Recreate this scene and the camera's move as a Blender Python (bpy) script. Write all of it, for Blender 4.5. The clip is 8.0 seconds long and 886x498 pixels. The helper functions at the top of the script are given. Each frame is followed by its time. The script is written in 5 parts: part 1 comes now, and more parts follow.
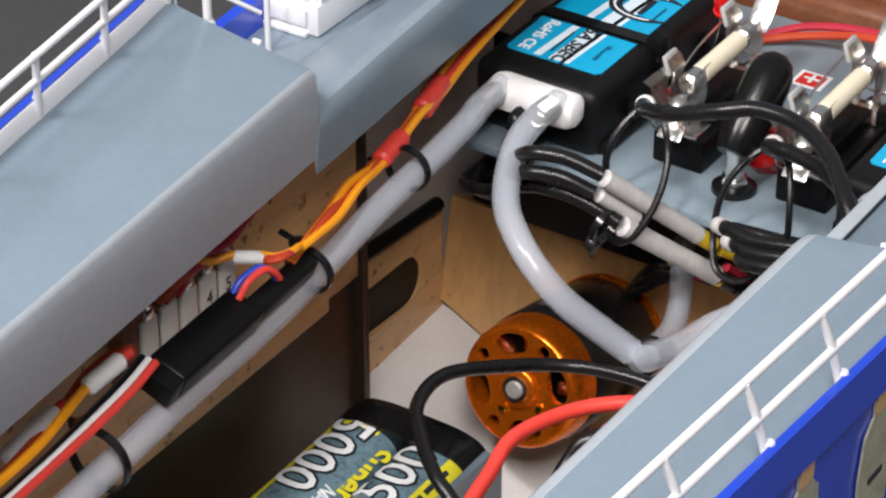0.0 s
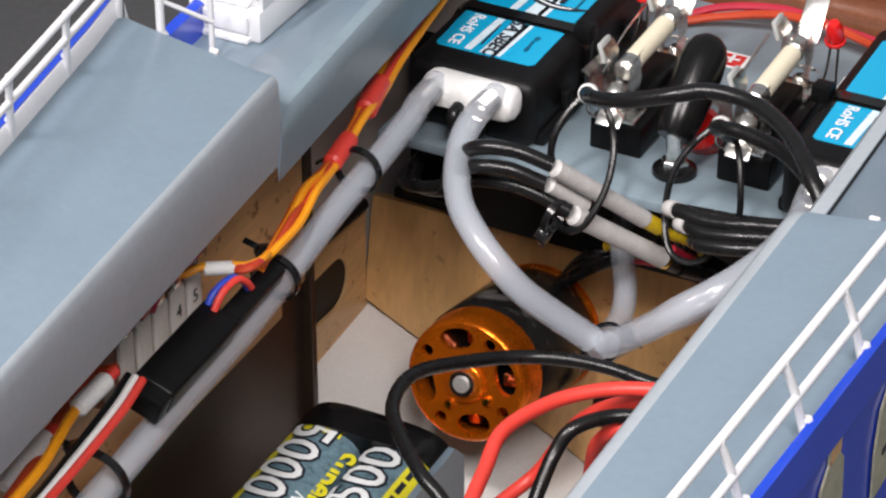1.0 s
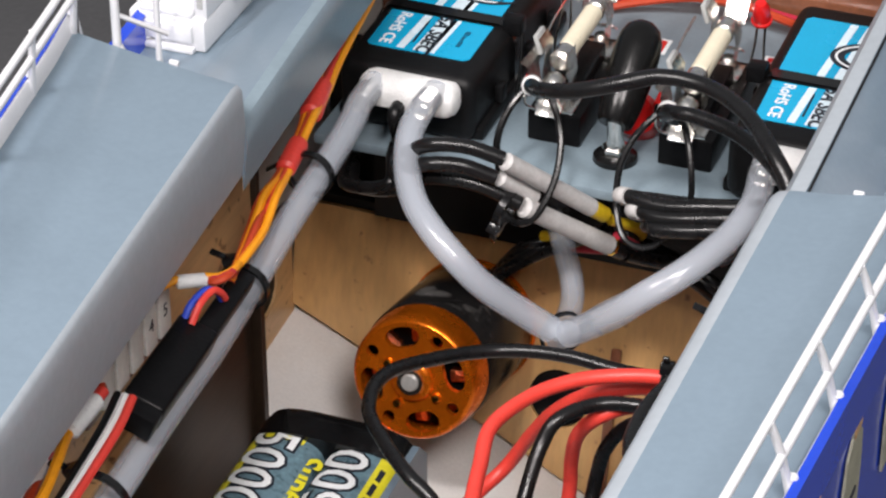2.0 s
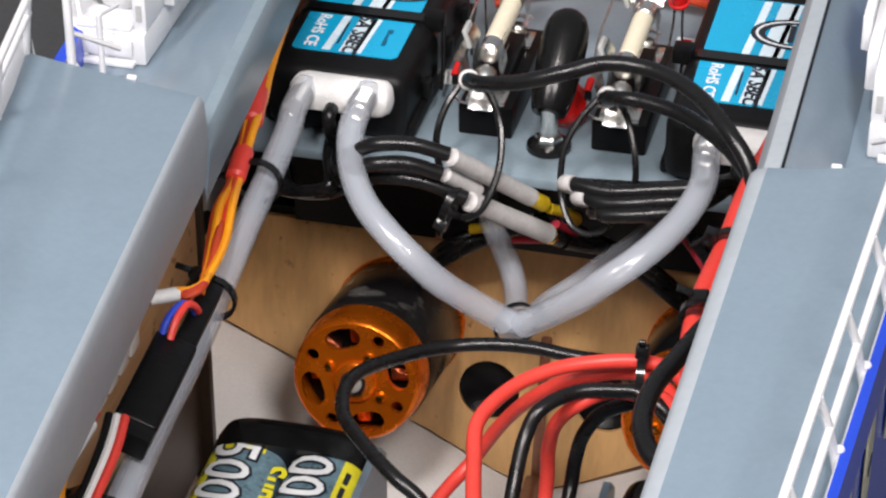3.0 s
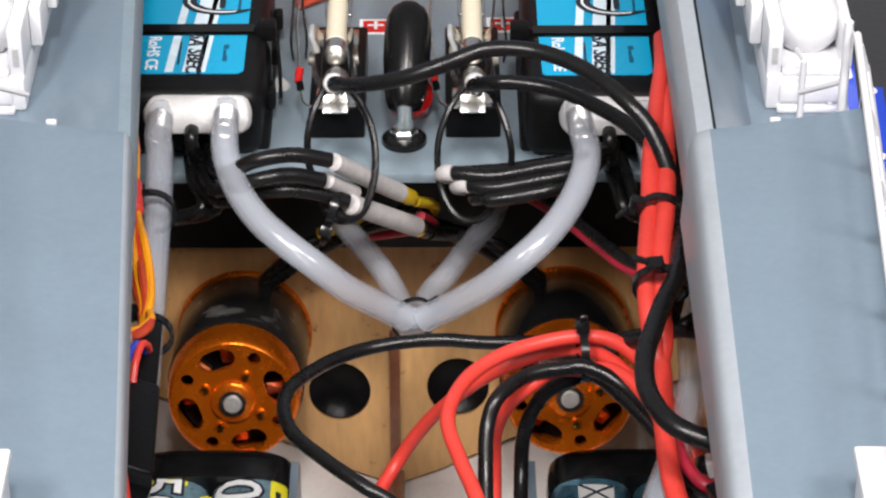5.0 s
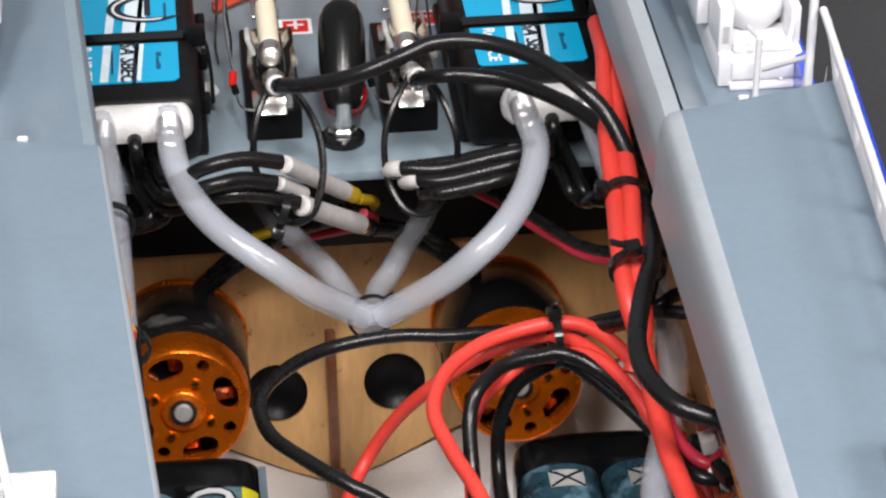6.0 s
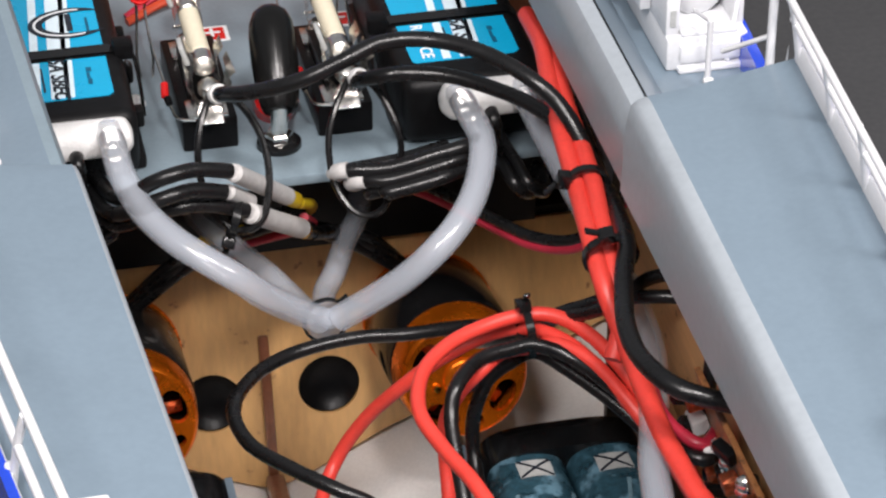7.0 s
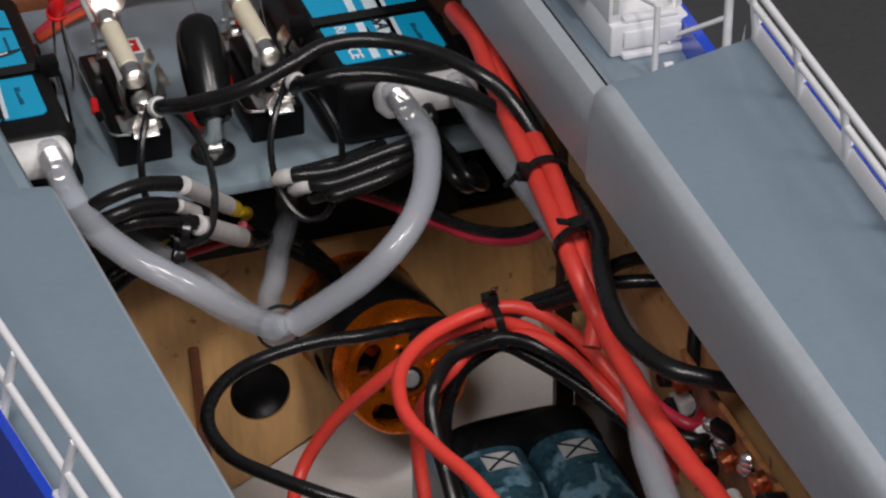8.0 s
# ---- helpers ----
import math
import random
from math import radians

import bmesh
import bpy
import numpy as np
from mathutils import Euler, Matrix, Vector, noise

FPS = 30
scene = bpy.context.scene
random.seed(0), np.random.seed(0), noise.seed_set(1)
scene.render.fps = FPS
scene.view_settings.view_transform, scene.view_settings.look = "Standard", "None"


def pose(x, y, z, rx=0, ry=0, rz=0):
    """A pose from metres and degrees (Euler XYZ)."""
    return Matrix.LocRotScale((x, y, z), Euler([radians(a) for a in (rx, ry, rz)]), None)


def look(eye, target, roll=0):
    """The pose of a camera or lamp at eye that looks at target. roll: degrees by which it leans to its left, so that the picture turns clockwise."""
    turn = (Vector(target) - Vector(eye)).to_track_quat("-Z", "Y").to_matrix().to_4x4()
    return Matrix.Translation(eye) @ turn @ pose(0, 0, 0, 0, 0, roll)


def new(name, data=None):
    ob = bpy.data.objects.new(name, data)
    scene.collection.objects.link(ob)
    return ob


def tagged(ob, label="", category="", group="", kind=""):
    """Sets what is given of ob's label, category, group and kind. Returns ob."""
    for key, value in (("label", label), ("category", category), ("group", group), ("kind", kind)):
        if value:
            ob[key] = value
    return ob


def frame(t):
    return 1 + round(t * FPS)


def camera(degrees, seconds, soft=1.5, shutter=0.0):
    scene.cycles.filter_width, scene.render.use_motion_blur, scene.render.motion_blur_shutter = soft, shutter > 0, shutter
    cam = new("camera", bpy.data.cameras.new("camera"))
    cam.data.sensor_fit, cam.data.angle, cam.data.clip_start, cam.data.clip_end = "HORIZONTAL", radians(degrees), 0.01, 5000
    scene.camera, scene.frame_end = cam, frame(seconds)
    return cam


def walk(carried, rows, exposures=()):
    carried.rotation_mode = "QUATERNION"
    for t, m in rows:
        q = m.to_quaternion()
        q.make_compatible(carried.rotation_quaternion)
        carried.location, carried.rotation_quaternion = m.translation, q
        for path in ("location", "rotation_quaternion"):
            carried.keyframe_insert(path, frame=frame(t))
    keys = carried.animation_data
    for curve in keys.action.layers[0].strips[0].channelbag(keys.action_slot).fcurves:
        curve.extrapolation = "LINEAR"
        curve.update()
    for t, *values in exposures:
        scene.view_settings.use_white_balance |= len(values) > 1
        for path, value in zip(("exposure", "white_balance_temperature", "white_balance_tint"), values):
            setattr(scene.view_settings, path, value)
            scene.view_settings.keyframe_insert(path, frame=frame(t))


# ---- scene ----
# ---- camera and its orbit ----
cam = camera(18.0, 8.0, soft=2.3)
PATH = [
    (0.0, 0.30359, -0.59534, 0.54755, 56.831, -0.106, 32.803),
    (0.5, 0.27971, -0.60973, 0.54806, 56.777, -0.073, 29.823),
    (1.0, 0.25318, -0.62383, 0.54863, 56.716, -0.04, 26.61),
    (1.5, 0.22832, -0.63537, 0.54916, 56.659, -0.014, 23.678),
    (3.0, 0.1425, -0.66424, 0.55099, 56.464, 0.053, 13.986),
    (3.5, 0.11098, -0.67096, 0.55166, 56.392, 0.069, 10.54),
    (4.0, 0.07619, -0.67611, 0.55241, 56.313, 0.081, 6.779),
    (4.5, 0.04245, -0.67889, 0.55313, 56.236, 0.088, 3.159),
    (6.0, -0.04452, -0.67625, 0.55498, 56.037, 0.082, -6.155),
    (6.5, -0.07162, -0.6725, 0.55556, 55.975, 0.074, -9.08),
    (7.0, -0.10214, -0.66657, 0.55621, 55.905, 0.061, -12.406),
    (7.5, -0.13397, -0.65839, 0.55689, 55.833, 0.043, -15.92),
    (8.0, -0.16097, -0.64978, 0.55747, 55.771, 0.023, -18.95),
]
FADE = [(0.0, 0.0), (7.6, 0.0), (8.0, -0.95)]
walk(cam, [(t, pose(x, y, z, rx, ry, rz)) for t, x, y, z, rx, ry, rz in PATH], FADE)

# ---- light: a grey room, with three unseen lamps added above the boat ----
world = bpy.data.worlds.new("room")
world.use_nodes = True
world.node_tree.nodes["Background"].inputs[0].default_value = (0.92, 0.95, 1.0, 1)
world.node_tree.nodes["Background"].inputs[1].default_value = 0.27
scene.world = world


def lamp(name, eye, target, size, watts, colour):
    data = bpy.data.lights.new(name, "AREA")
    data.shape, data.size, data.energy, data.color = "DISK", size, watts, colour
    ob = new(name, data)
    ob.matrix_world = look(eye, target)
    return ob


WARM = (1.0, 0.935, 0.92)
# side pair added in place of a light that turned with the view
lamp("added_lamp", (0.44, -0.78, 1.04), (0, -0.04, 0.08), 0.30, 10.4, WARM)
# middle lamp added to brighten the motor well
lamp("added_lamp", (0.02, -0.68, 1.14), (0, -0.04, 0.08), 0.14, 8.6, WARM)
lamp("added_lamp", (-0.40, -0.78, 1.04), (0, -0.04, 0.08), 0.30, 10.4, WARM)

# ---- materials ----
def material(name, colour, rough=0.5, metal=0.0, var=0.15, coarse=90.0, fine=900.0, bump=0.06, coat=0.0, stretch=(1, 1, 1), trans=0.0, spot=None, spot_at=0.62, spot_scale=220.0, spec=None, sss=0.0, alpha=1.0):
    m = bpy.data.materials.new(name)
    m.use_nodes = True
    n, l = m.node_tree.nodes, m.node_tree.links
    b = n["Principled BSDF"]
    b.inputs["Roughness"].default_value, b.inputs["Metallic"].default_value = rough, metal
    b.inputs["Coat Weight"].default_value, b.inputs["Transmission Weight"].default_value = coat, trans
    b.inputs["Coat Roughness"].default_value = 0.12
    b.inputs["Specular IOR Level"].default_value = (0.28 if max(colour) < 0.03 else 0.5) if spec is None else spec
    b.inputs["Alpha"].default_value = alpha
    if sss:
        b.inputs["Subsurface Weight"].default_value = sss
        b.inputs["Subsurface Radius"].default_value = (0.006, 0.006, 0.008)
        b.inputs["Subsurface Scale"].default_value = 0.6
    at = n.new("ShaderNodeTexCoord")
    mp = n.new("ShaderNodeMapping")
    mp.inputs["Scale"].default_value = stretch
    l.new(at.outputs["Object"], mp.inputs["Vector"])
    noises = []
    for scale in (coarse, fine):
        t = n.new("ShaderNodeTexNoise")
        t.inputs["Scale"].default_value, t.inputs["Detail"].default_value = scale, 5
        l.new(mp.outputs["Vector"], t.inputs["Vector"])
        noises.append(t)
    add = n.new("ShaderNodeMath")
    add.operation = "ADD"
    l.new(noises[0].outputs["Fac"], add.inputs[0])
    l.new(noises[1].outputs["Fac"], add.inputs[1])
    rng = n.new("ShaderNodeMapRange")
    rng.inputs["From Min"].default_value, rng.inputs["From Max"].default_value = 0.65, 1.35
    rng.inputs["To Min"].default_value, rng.inputs["To Max"].default_value = 1 - var, 1 + var
    l.new(add.outputs[0], rng.inputs["Value"])
    hsv = n.new("ShaderNodeHueSaturation")
    hsv.inputs["Color"].default_value = (*colour, 1)
    l.new(rng.outputs[0], hsv.inputs["Value"])
    out = hsv.outputs["Color"]
    if spot:
        t = n.new("ShaderNodeTexNoise")
        t.inputs["Scale"].default_value, t.inputs["Detail"].default_value = spot_scale, 8
        l.new(at.outputs["Object"], t.inputs["Vector"])
        ramp = n.new("ShaderNodeMapRange")
        ramp.inputs["From Min"].default_value, ramp.inputs["From Max"].default_value = spot_at, spot_at + 0.08
        l.new(t.outputs["Fac"], ramp.inputs["Value"])
        mix = n.new("ShaderNodeMix")
        mix.data_type = "RGBA"
        l.new(ramp.outputs[0], mix.inputs["Factor"])
        l.new(out, mix.inputs[6])
        mix.inputs[7].default_value = (*spot, 1)
        out = mix.outputs[2]
    l.new(out, b.inputs["Base Color"])
    rr = n.new("ShaderNodeMapRange")
    rr.inputs["To Min"].default_value, rr.inputs["To Max"].default_value = max(0.03, rough - 0.07), min(1, rough + 0.09)
    l.new(noises[0].outputs["Fac"], rr.inputs["Value"])
    l.new(rr.outputs[0], b.inputs["Roughness"])
    if bump:
        bp = n.new("ShaderNodeBump")
        bp.inputs["Strength"].default_value, bp.inputs["Distance"].default_value = bump, 0.001
        l.new(add.outputs[0], bp.inputs["Height"])
        l.new(bp.outputs[0], b.inputs["Normal"])
    return m


# pale specks in the deck colour are painted glints and dust
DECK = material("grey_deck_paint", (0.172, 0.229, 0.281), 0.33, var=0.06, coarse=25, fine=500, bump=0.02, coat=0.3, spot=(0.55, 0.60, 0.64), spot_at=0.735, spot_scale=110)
# deck grey made lighter: light falling on the coaming is in the colour
LIP = material("deck_grey_lit", (0.325, 0.362, 0.395), 0.42, var=0.07, coarse=40, fine=400, bump=0.04, spec=0.3)
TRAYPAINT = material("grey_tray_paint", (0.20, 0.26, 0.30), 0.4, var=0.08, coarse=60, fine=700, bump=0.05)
WHITE = material("white_enamel", (0.68, 0.69, 0.71), 0.4, var=0.05, bump=0.05)
FLOORWHITE = material("white_hull_paint", (0.84, 0.82, 0.80), 0.5, var=0.07, coarse=50, bump=0.08)
BLUE = material("blue_gloss_enamel", (0.014, 0.060, 0.56), 0.22, var=0.1, coarse=30, bump=0.03, coat=0.5)
WOOD = material("pale_plywood", (0.63, 0.37, 0.15), 0.36, var=0.16, coarse=60, fine=420, bump=0.1, stretch=(1, 1, 0.12), coat=0.2, spot=(0.30, 0.15, 0.06), spot_at=0.66)
WOODSIDE = material("brown_plywood", (0.66, 0.40, 0.185), 0.42, var=0.2, coarse=60, fine=420, bump=0.1, stretch=(1, 0.12, 1), coat=0.2, spot=(0.22, 0.10, 0.035), spot_at=0.62)
# near-black brown: shade of the side cavity put into the colour
CAVITY = material("cavity_shade_brown", (0.030, 0.018, 0.011), 0.4, var=0.35, coarse=40, fine=300, bump=0.08, stretch=(1, 0.2, 1))
WOODDARK = material("varnished_dark_wood", (0.19, 0.07, 0.035), 0.3, var=0.25, coarse=120, fine=600, bump=0.1, coat=0.6)
# black for painted edges, and for sheets that stand in for shade
BLACKPAINTSHADE = material("black_paint_and_shade", (0.007, 0.007, 0.0075), 0.5, var=0.3, bump=0.08)
BLACK = material("black_plastic", (0.005, 0.005, 0.0055), 0.30, var=0.25, coarse=150, bump=0.1, spec=0.13)
BLACKGLOSS = material("black_gloss_plastic", (0.007, 0.007, 0.0075), 0.16, var=0.2, bump=0.02, coat=0.1, spec=0.4)
CASE = material("black_case_plastic", (0.006, 0.006, 0.0065), 0.42, var=0.35, coarse=180, fine=1500, bump=0.12, spec=0.2, spot=(0.05, 0.05, 0.052), spot_at=0.66, spot_scale=120)
BELL = material("black_motor_can", (0.020, 0.019, 0.019), 0.24, metal=0.25, var=0.4, coarse=130, bump=0.05, spot=(0.15, 0.145, 0.14), spot_at=0.60, spot_scale=60)
CABLE = material("black_cable_rubber", (0.007, 0.007, 0.0075), 0.27, spec=0.4, var=0.2, coarse=200, bump=0.05)
REDCABLE = material("red_silicone_cable", (0.72, 0.055, 0.04), 0.42, var=0.1, coarse=150, bump=0.04, sss=0.05)
REDDARK = material("dark_red_cable", (0.42, 0.02, 0.045), 0.38, var=0.15, bump=0.04)
ORANGEWIRE = material("orange_servo_wire", (0.88, 0.34, 0.01), 0.4, var=0.12, bump=0.03)
BROWNWIRE = material("rust_servo_wire", (0.46, 0.05, 0.015), 0.4, var=0.15, bump=0.03)
YELLOW = material("yellow_shrink", (0.80, 0.55, 0.02), 0.4, var=0.12, bump=0.05)
BLUEWIRE = material("blue_wire", (0.03, 0.07, 0.55), 0.4, var=0.1)
SLEEVE = material("grey_white_shrink", (0.50, 0.49, 0.48), 0.5, var=0.12, coarse=250, bump=0.15)
GLUE = material("white_hot_glue", (0.80, 0.80, 0.79), 0.5, var=0.07, coarse=300, fine=1500, bump=0.4)
TUBE = material("milky_silicone", (0.60, 0.65, 0.725), 0.22, var=0.02, coarse=60, bump=0.0, trans=0.12, coat=1.0, alpha=0.44)
ANODISED = material("orange_anodised_metal", (0.93, 0.205, 0.008), 0.25, metal=0.75, var=0.1, coarse=200, bump=0.03)
BRUSHED = material("brushed_steel", (0.52, 0.51, 0.49), 0.5, metal=0.5, var=0.1, coarse=400, bump=0.03)
BRASS = material("bright_brass", (0.95, 0.62, 0.12), 0.2, metal=1.0, var=0.1, coarse=300, bump=0.02)
COPPER = material("copper_windings", (0.75, 0.22, 0.10), 0.3, metal=1.0, var=0.3, coarse=900, bump=0.5)
STEEL = material("bright_steel", (0.84, 0.82, 0.78), 0.22, metal=1.0, var=0.2, coarse=300, bump=0.08)
CERAMIC = material("cream_ceramic", (0.74, 0.68, 0.52), 0.55, var=0.06, coarse=200, bump=0.05)
CYAN = material("cyan_label", (0.005, 0.36, 0.62), 0.25, var=0.06, coarse=60, bump=0.03, coat=0.2)
ICE = material("pale_label_band", (0.70, 0.83, 0.90), 0.25, var=0.05, bump=0.03, coat=0.2)
INK = material("black_print", (0.015, 0.02, 0.03), 0.4, var=0.1, bump=0)
DARKCYAN = material("dark_cyan_print", (0.004, 0.09, 0.17), 0.35, var=0.1, bump=0)
WHITEINK = material("white_print", (0.82, 0.85, 0.86), 0.4, var=0.05, bump=0)
GREYINK = material("grey_print", (0.42, 0.43, 0.42), 0.4, var=0.15, bump=0)
YELLOWINK = material("yellow_print", (0.72, 0.66, 0.03), 0.35, var=0.1, bump=0)
TEAL = material("slate_blue_wrap", (0.15, 0.25, 0.30), 0.28, var=0.5, coarse=160, fine=700, bump=0.08, coat=0.3, spot=(0.16, 0.26, 0.32), spot_at=0.55, spot_scale=70)
TEALDARK = material("dark_teal_wrap", (0.035, 0.095, 0.13), 0.28, var=0.6, coarse=160, fine=700, bump=0.08, coat=0.3, spot=(0.17, 0.33, 0.43), spot_at=0.54, spot_scale=110)
REDPLASTIC = material("red_plastic", (0.62, 0.012, 0.012), 0.2, var=0.1, bump=0.02, coat=0.4)
GROUND = material("grey_floor_cloth", (0.075, 0.075, 0.078), 0.8, var=0.15, coarse=12, fine=300, bump=0.2)
BOARD = material("copper_circuit_board", (0.38, 0.16, 0.06), 0.4, metal=0.2, var=0.35, coarse=200, bump=0.2, spot=(0.10, 0.05, 0.03), spot_at=0.55)
BEIGE = material("weathered_beige", (0.36, 0.35, 0.26), 0.6, var=0.25, coarse=150, bump=0.1, spot=(0.35, 0.15, 0.04), spot_at=0.66)
FROST = material("grey_white_paint", (0.70, 0.67, 0.62), 0.5, var=0.1, coarse=60, bump=0.08)

RUBBER = material("black_rubber", (0.006, 0.006, 0.006), 0.22, var=0.2, bump=0.03)

# ---- building helpers ----
ORIGIN = {}


def thing(name, at, label, category, group="", kind=""):
    ob = new(name)
    ob.location = at
    ob.empty_display_size = 0.01
    ORIGIN[ob] = Vector(at)
    return tagged(ob, label, category, group, kind)


def part(name, bm, mat, parent, label="", smooth=True):
    """One mesh, given in the world's metres, under a thing or a part."""
    base = ORIGIN.get(parent, Vector((0, 0, 0)))
    bmesh.ops.recalc_face_normals(bm, faces=bm.faces)
    for v in bm.verts:
        v.co -= base
    me = bpy.data.meshes.new(name)
    bm.to_mesh(me)
    bm.free()
    if smooth:
        for p in me.polygons:
            p.use_smooth = True
        me.set_sharp_from_angle(angle=radians(38))
    me.materials.append(mat)
    ob = new(name, me)
    ob.parent = parent
    ORIGIN[ob] = base
    return tagged(ob, label) if label else ob


def box(lo, hi, bevel=0.0, seg=2, bm=None):
    bm = bm or bmesh.new()
    c = [(a + b) / 2 for a, b in zip(lo, hi)]
    s = [abs(b - a) for a, b in zip(lo, hi)]
    made = bmesh.ops.create_cube(bm, size=1, matrix=Matrix.Translation(c) @ Matrix.Diagonal((*s, 1)))
    if bevel:
        edges = {e for v in made["verts"] for e in v.link_edges}
        bmesh.ops.bevel(bm, geom=list(edges), offset=bevel, segments=seg, affect="EDGES", profile=0.5)
    return bm


def turned(bm, m):
    bmesh.ops.transform(bm, matrix=m, verts=bm.verts)
    return bm


def smooth_path(points, per=8):
    p = [Vector(q) for q in points]
    p = [p[0] * 2 - p[1]] + p + [p[-1] * 2 - p[-2]]
    out = []
    for i in range(1, len(p) - 2):
        a, b, c, d = p[i - 1:i + 3]
        for k in range(per):
            t = k / per
            out.append(0.5 * (2 * b + (c - a) * t + (2 * a - 5 * b + 4 * c - d) * t * t + (3 * b - a - 3 * c + d) * t ** 3))
    out.append(p[-2])
    return out


def sweep(points, radius, seg=12, per=8, bm=None, closed=False, flat=1.0, straight=False):
    """A round (or, with flat, oval) cable along a smooth line through the points."""
    bm = bm or bmesh.new()
    if closed:
        points = list(points) + list(points[:3])
    path = [Vector(q) for q in points] if straight else smooth_path(points, per)
    if closed:
        path = path[per:per * (len(points) - 2)]
    rings, up = [], None
    count = len(path)
    for i, q in enumerate(path):
        a, b = (path[i - 1], path[(i + 1) % count]) if closed else (path[max(i - 1, 0)], path[min(i + 1, count - 1)])
        t = (b - a).normalized()
        up = t.orthogonal().normalized() if up is None else (up - t * up.dot(t)).normalized()
        side = t.cross(up)
        r = radius(i / (count - 1)) if callable(radius) else radius
        rings.append([bm.verts.new(q + (up * math.cos(w) * flat + side * math.sin(w)) * r) for w in (2 * math.pi * k / seg for k in range(seg))])
    pairs = list(zip(rings, rings[1:])) + ([(rings[-1], rings[0])] if closed else [])
    for a, b in pairs:
        for k in range(seg):
            bm.faces.new((a[k], a[(k + 1) % seg], b[(k + 1) % seg], b[k]))
    if not closed:
        bm.faces.new(rings[0][::-1])
        bm.faces.new(rings[-1])
    return bm


def axis_pose(a, b):
    """The pose that carries z on to the way from a to b, with its origin in a."""
    a, b = Vector(a), Vector(b)
    return Matrix.Translation(a) @ (b - a).to_track_quat("Z", "Y").to_matrix().to_4x4()


def lathe(profile, m=None, seg=32, bm=None):
    """Turns (radius, height) pairs round z; m then carries them to their place."""
    bm = bm or bmesh.new()
    first = len(bm.verts)
    rings = []
    for r, h in profile:
        if r < 1e-6:
            rings.append([bm.verts.new((0, 0, h))])
        else:
            rings.append([bm.verts.new((r * math.cos(w), r * math.sin(w), h)) for w in (2 * math.pi * k / seg for k in range(seg))])
    for a, b in zip(rings, rings[1:]):
        for k in range(seg):
            j = (k + 1) % seg
            q = [a[k % len(a)], a[j % len(a)], b[j % len(b)], b[k % len(b)]]
            q = list(dict.fromkeys(q))
            if len(q) > 2:
                bm.faces.new(q)
    if m is not None:
        bm.verts.ensure_lookup_table()
        bmesh.ops.transform(bm, matrix=m, verts=bm.verts[first:])
    return bm


def rod(a, b, r, seg=16, bm=None, cap=0.0):
    h = (Vector(b) - Vector(a)).length
    c = min(cap or r * 0.12, r * 0.9)
    return lathe([(0, 0), (r - c, 0), (r, c), (r, h - c), (r - c, h), (0, h)], axis_pose(a, b), seg, bm)


def sheet(outline, holes, thick, m):
    """A board: an outline in x, y with holes through it, of a thickness along -z, then carried by m."""
    bm = bmesh.new()
    edges = []
    for loop in [outline] + holes:
        vs = [bm.verts.new((x, y, 0)) for x, y in loop]
        edges += [bm.edges.new((vs[i], vs[(i + 1) % len(vs)])) for i in range(len(vs))]
    bmesh.ops.triangle_fill(bm, use_beauty=True, use_dissolve=False, edges=edges)
    faces = list(bm.faces)
    made = bmesh.ops.extrude_face_region(bm, geom=faces)
    bmesh.ops.translate(bm, vec=(0, 0, -thick), verts=[v for v in made["geom"] if isinstance(v, bmesh.types.BMVert)])
    return turned(bm, m)


def ring_points(cx, cy, r, count=28, sx=1.0):
    return [(cx + r * sx * math.cos(2 * math.pi * k / count), cy + r * math.sin(2 * math.pi * k / count)) for k in range(count)]


def surface(rows, thick=0.0, bm=None):
    """A skin through rows of points; thick makes it a slab downwards."""
    bm = bm or bmesh.new()
    grid = [[bm.verts.new(q) for q in row] for row in rows]
    for a, b in zip(grid, grid[1:]):
        for k in range(len(a) - 1):
            bm.faces.new((a[k], a[k + 1], b[k + 1], b[k]))
    if thick:
        bmesh.ops.recalc_face_normals(bm, faces=bm.faces)
        made = bmesh.ops.extrude_face_region(bm, geom=list(bm.faces))
        bmesh.ops.translate(bm, vec=(0, 0, -thick), verts=[v for v in made["geom"] if isinstance(v, bmesh.types.BMVert)])
    return bm


def lettering(body, size, m, shear=0.0, bold=0.0):
    """Words in the built-in font as a bmesh, centred, carried by m."""
    cu = bpy.data.curves.new("letters", "FONT")
    cu.body, cu.size, cu.align_x, cu.align_y, cu.shear, cu.offset = body, size, "CENTER", "CENTER", shear, bold
    cu.extrude, cu.resolution_u = 0.00006, 3
    ob = bpy.data.objects.new("letters", cu)
    scene.collection.objects.link(ob)
    bpy.context.view_layer.update()
    me = bpy.data.meshes.new_from_object(ob.evaluated_get(bpy.context.evaluated_depsgraph_get()))
    bpy.data.objects.remove(ob)
    bpy.data.curves.remove(cu)
    bm = bmesh.new()
    bm.from_mesh(me)
    bpy.data.meshes.remove(me)
    return turned(bm, m)


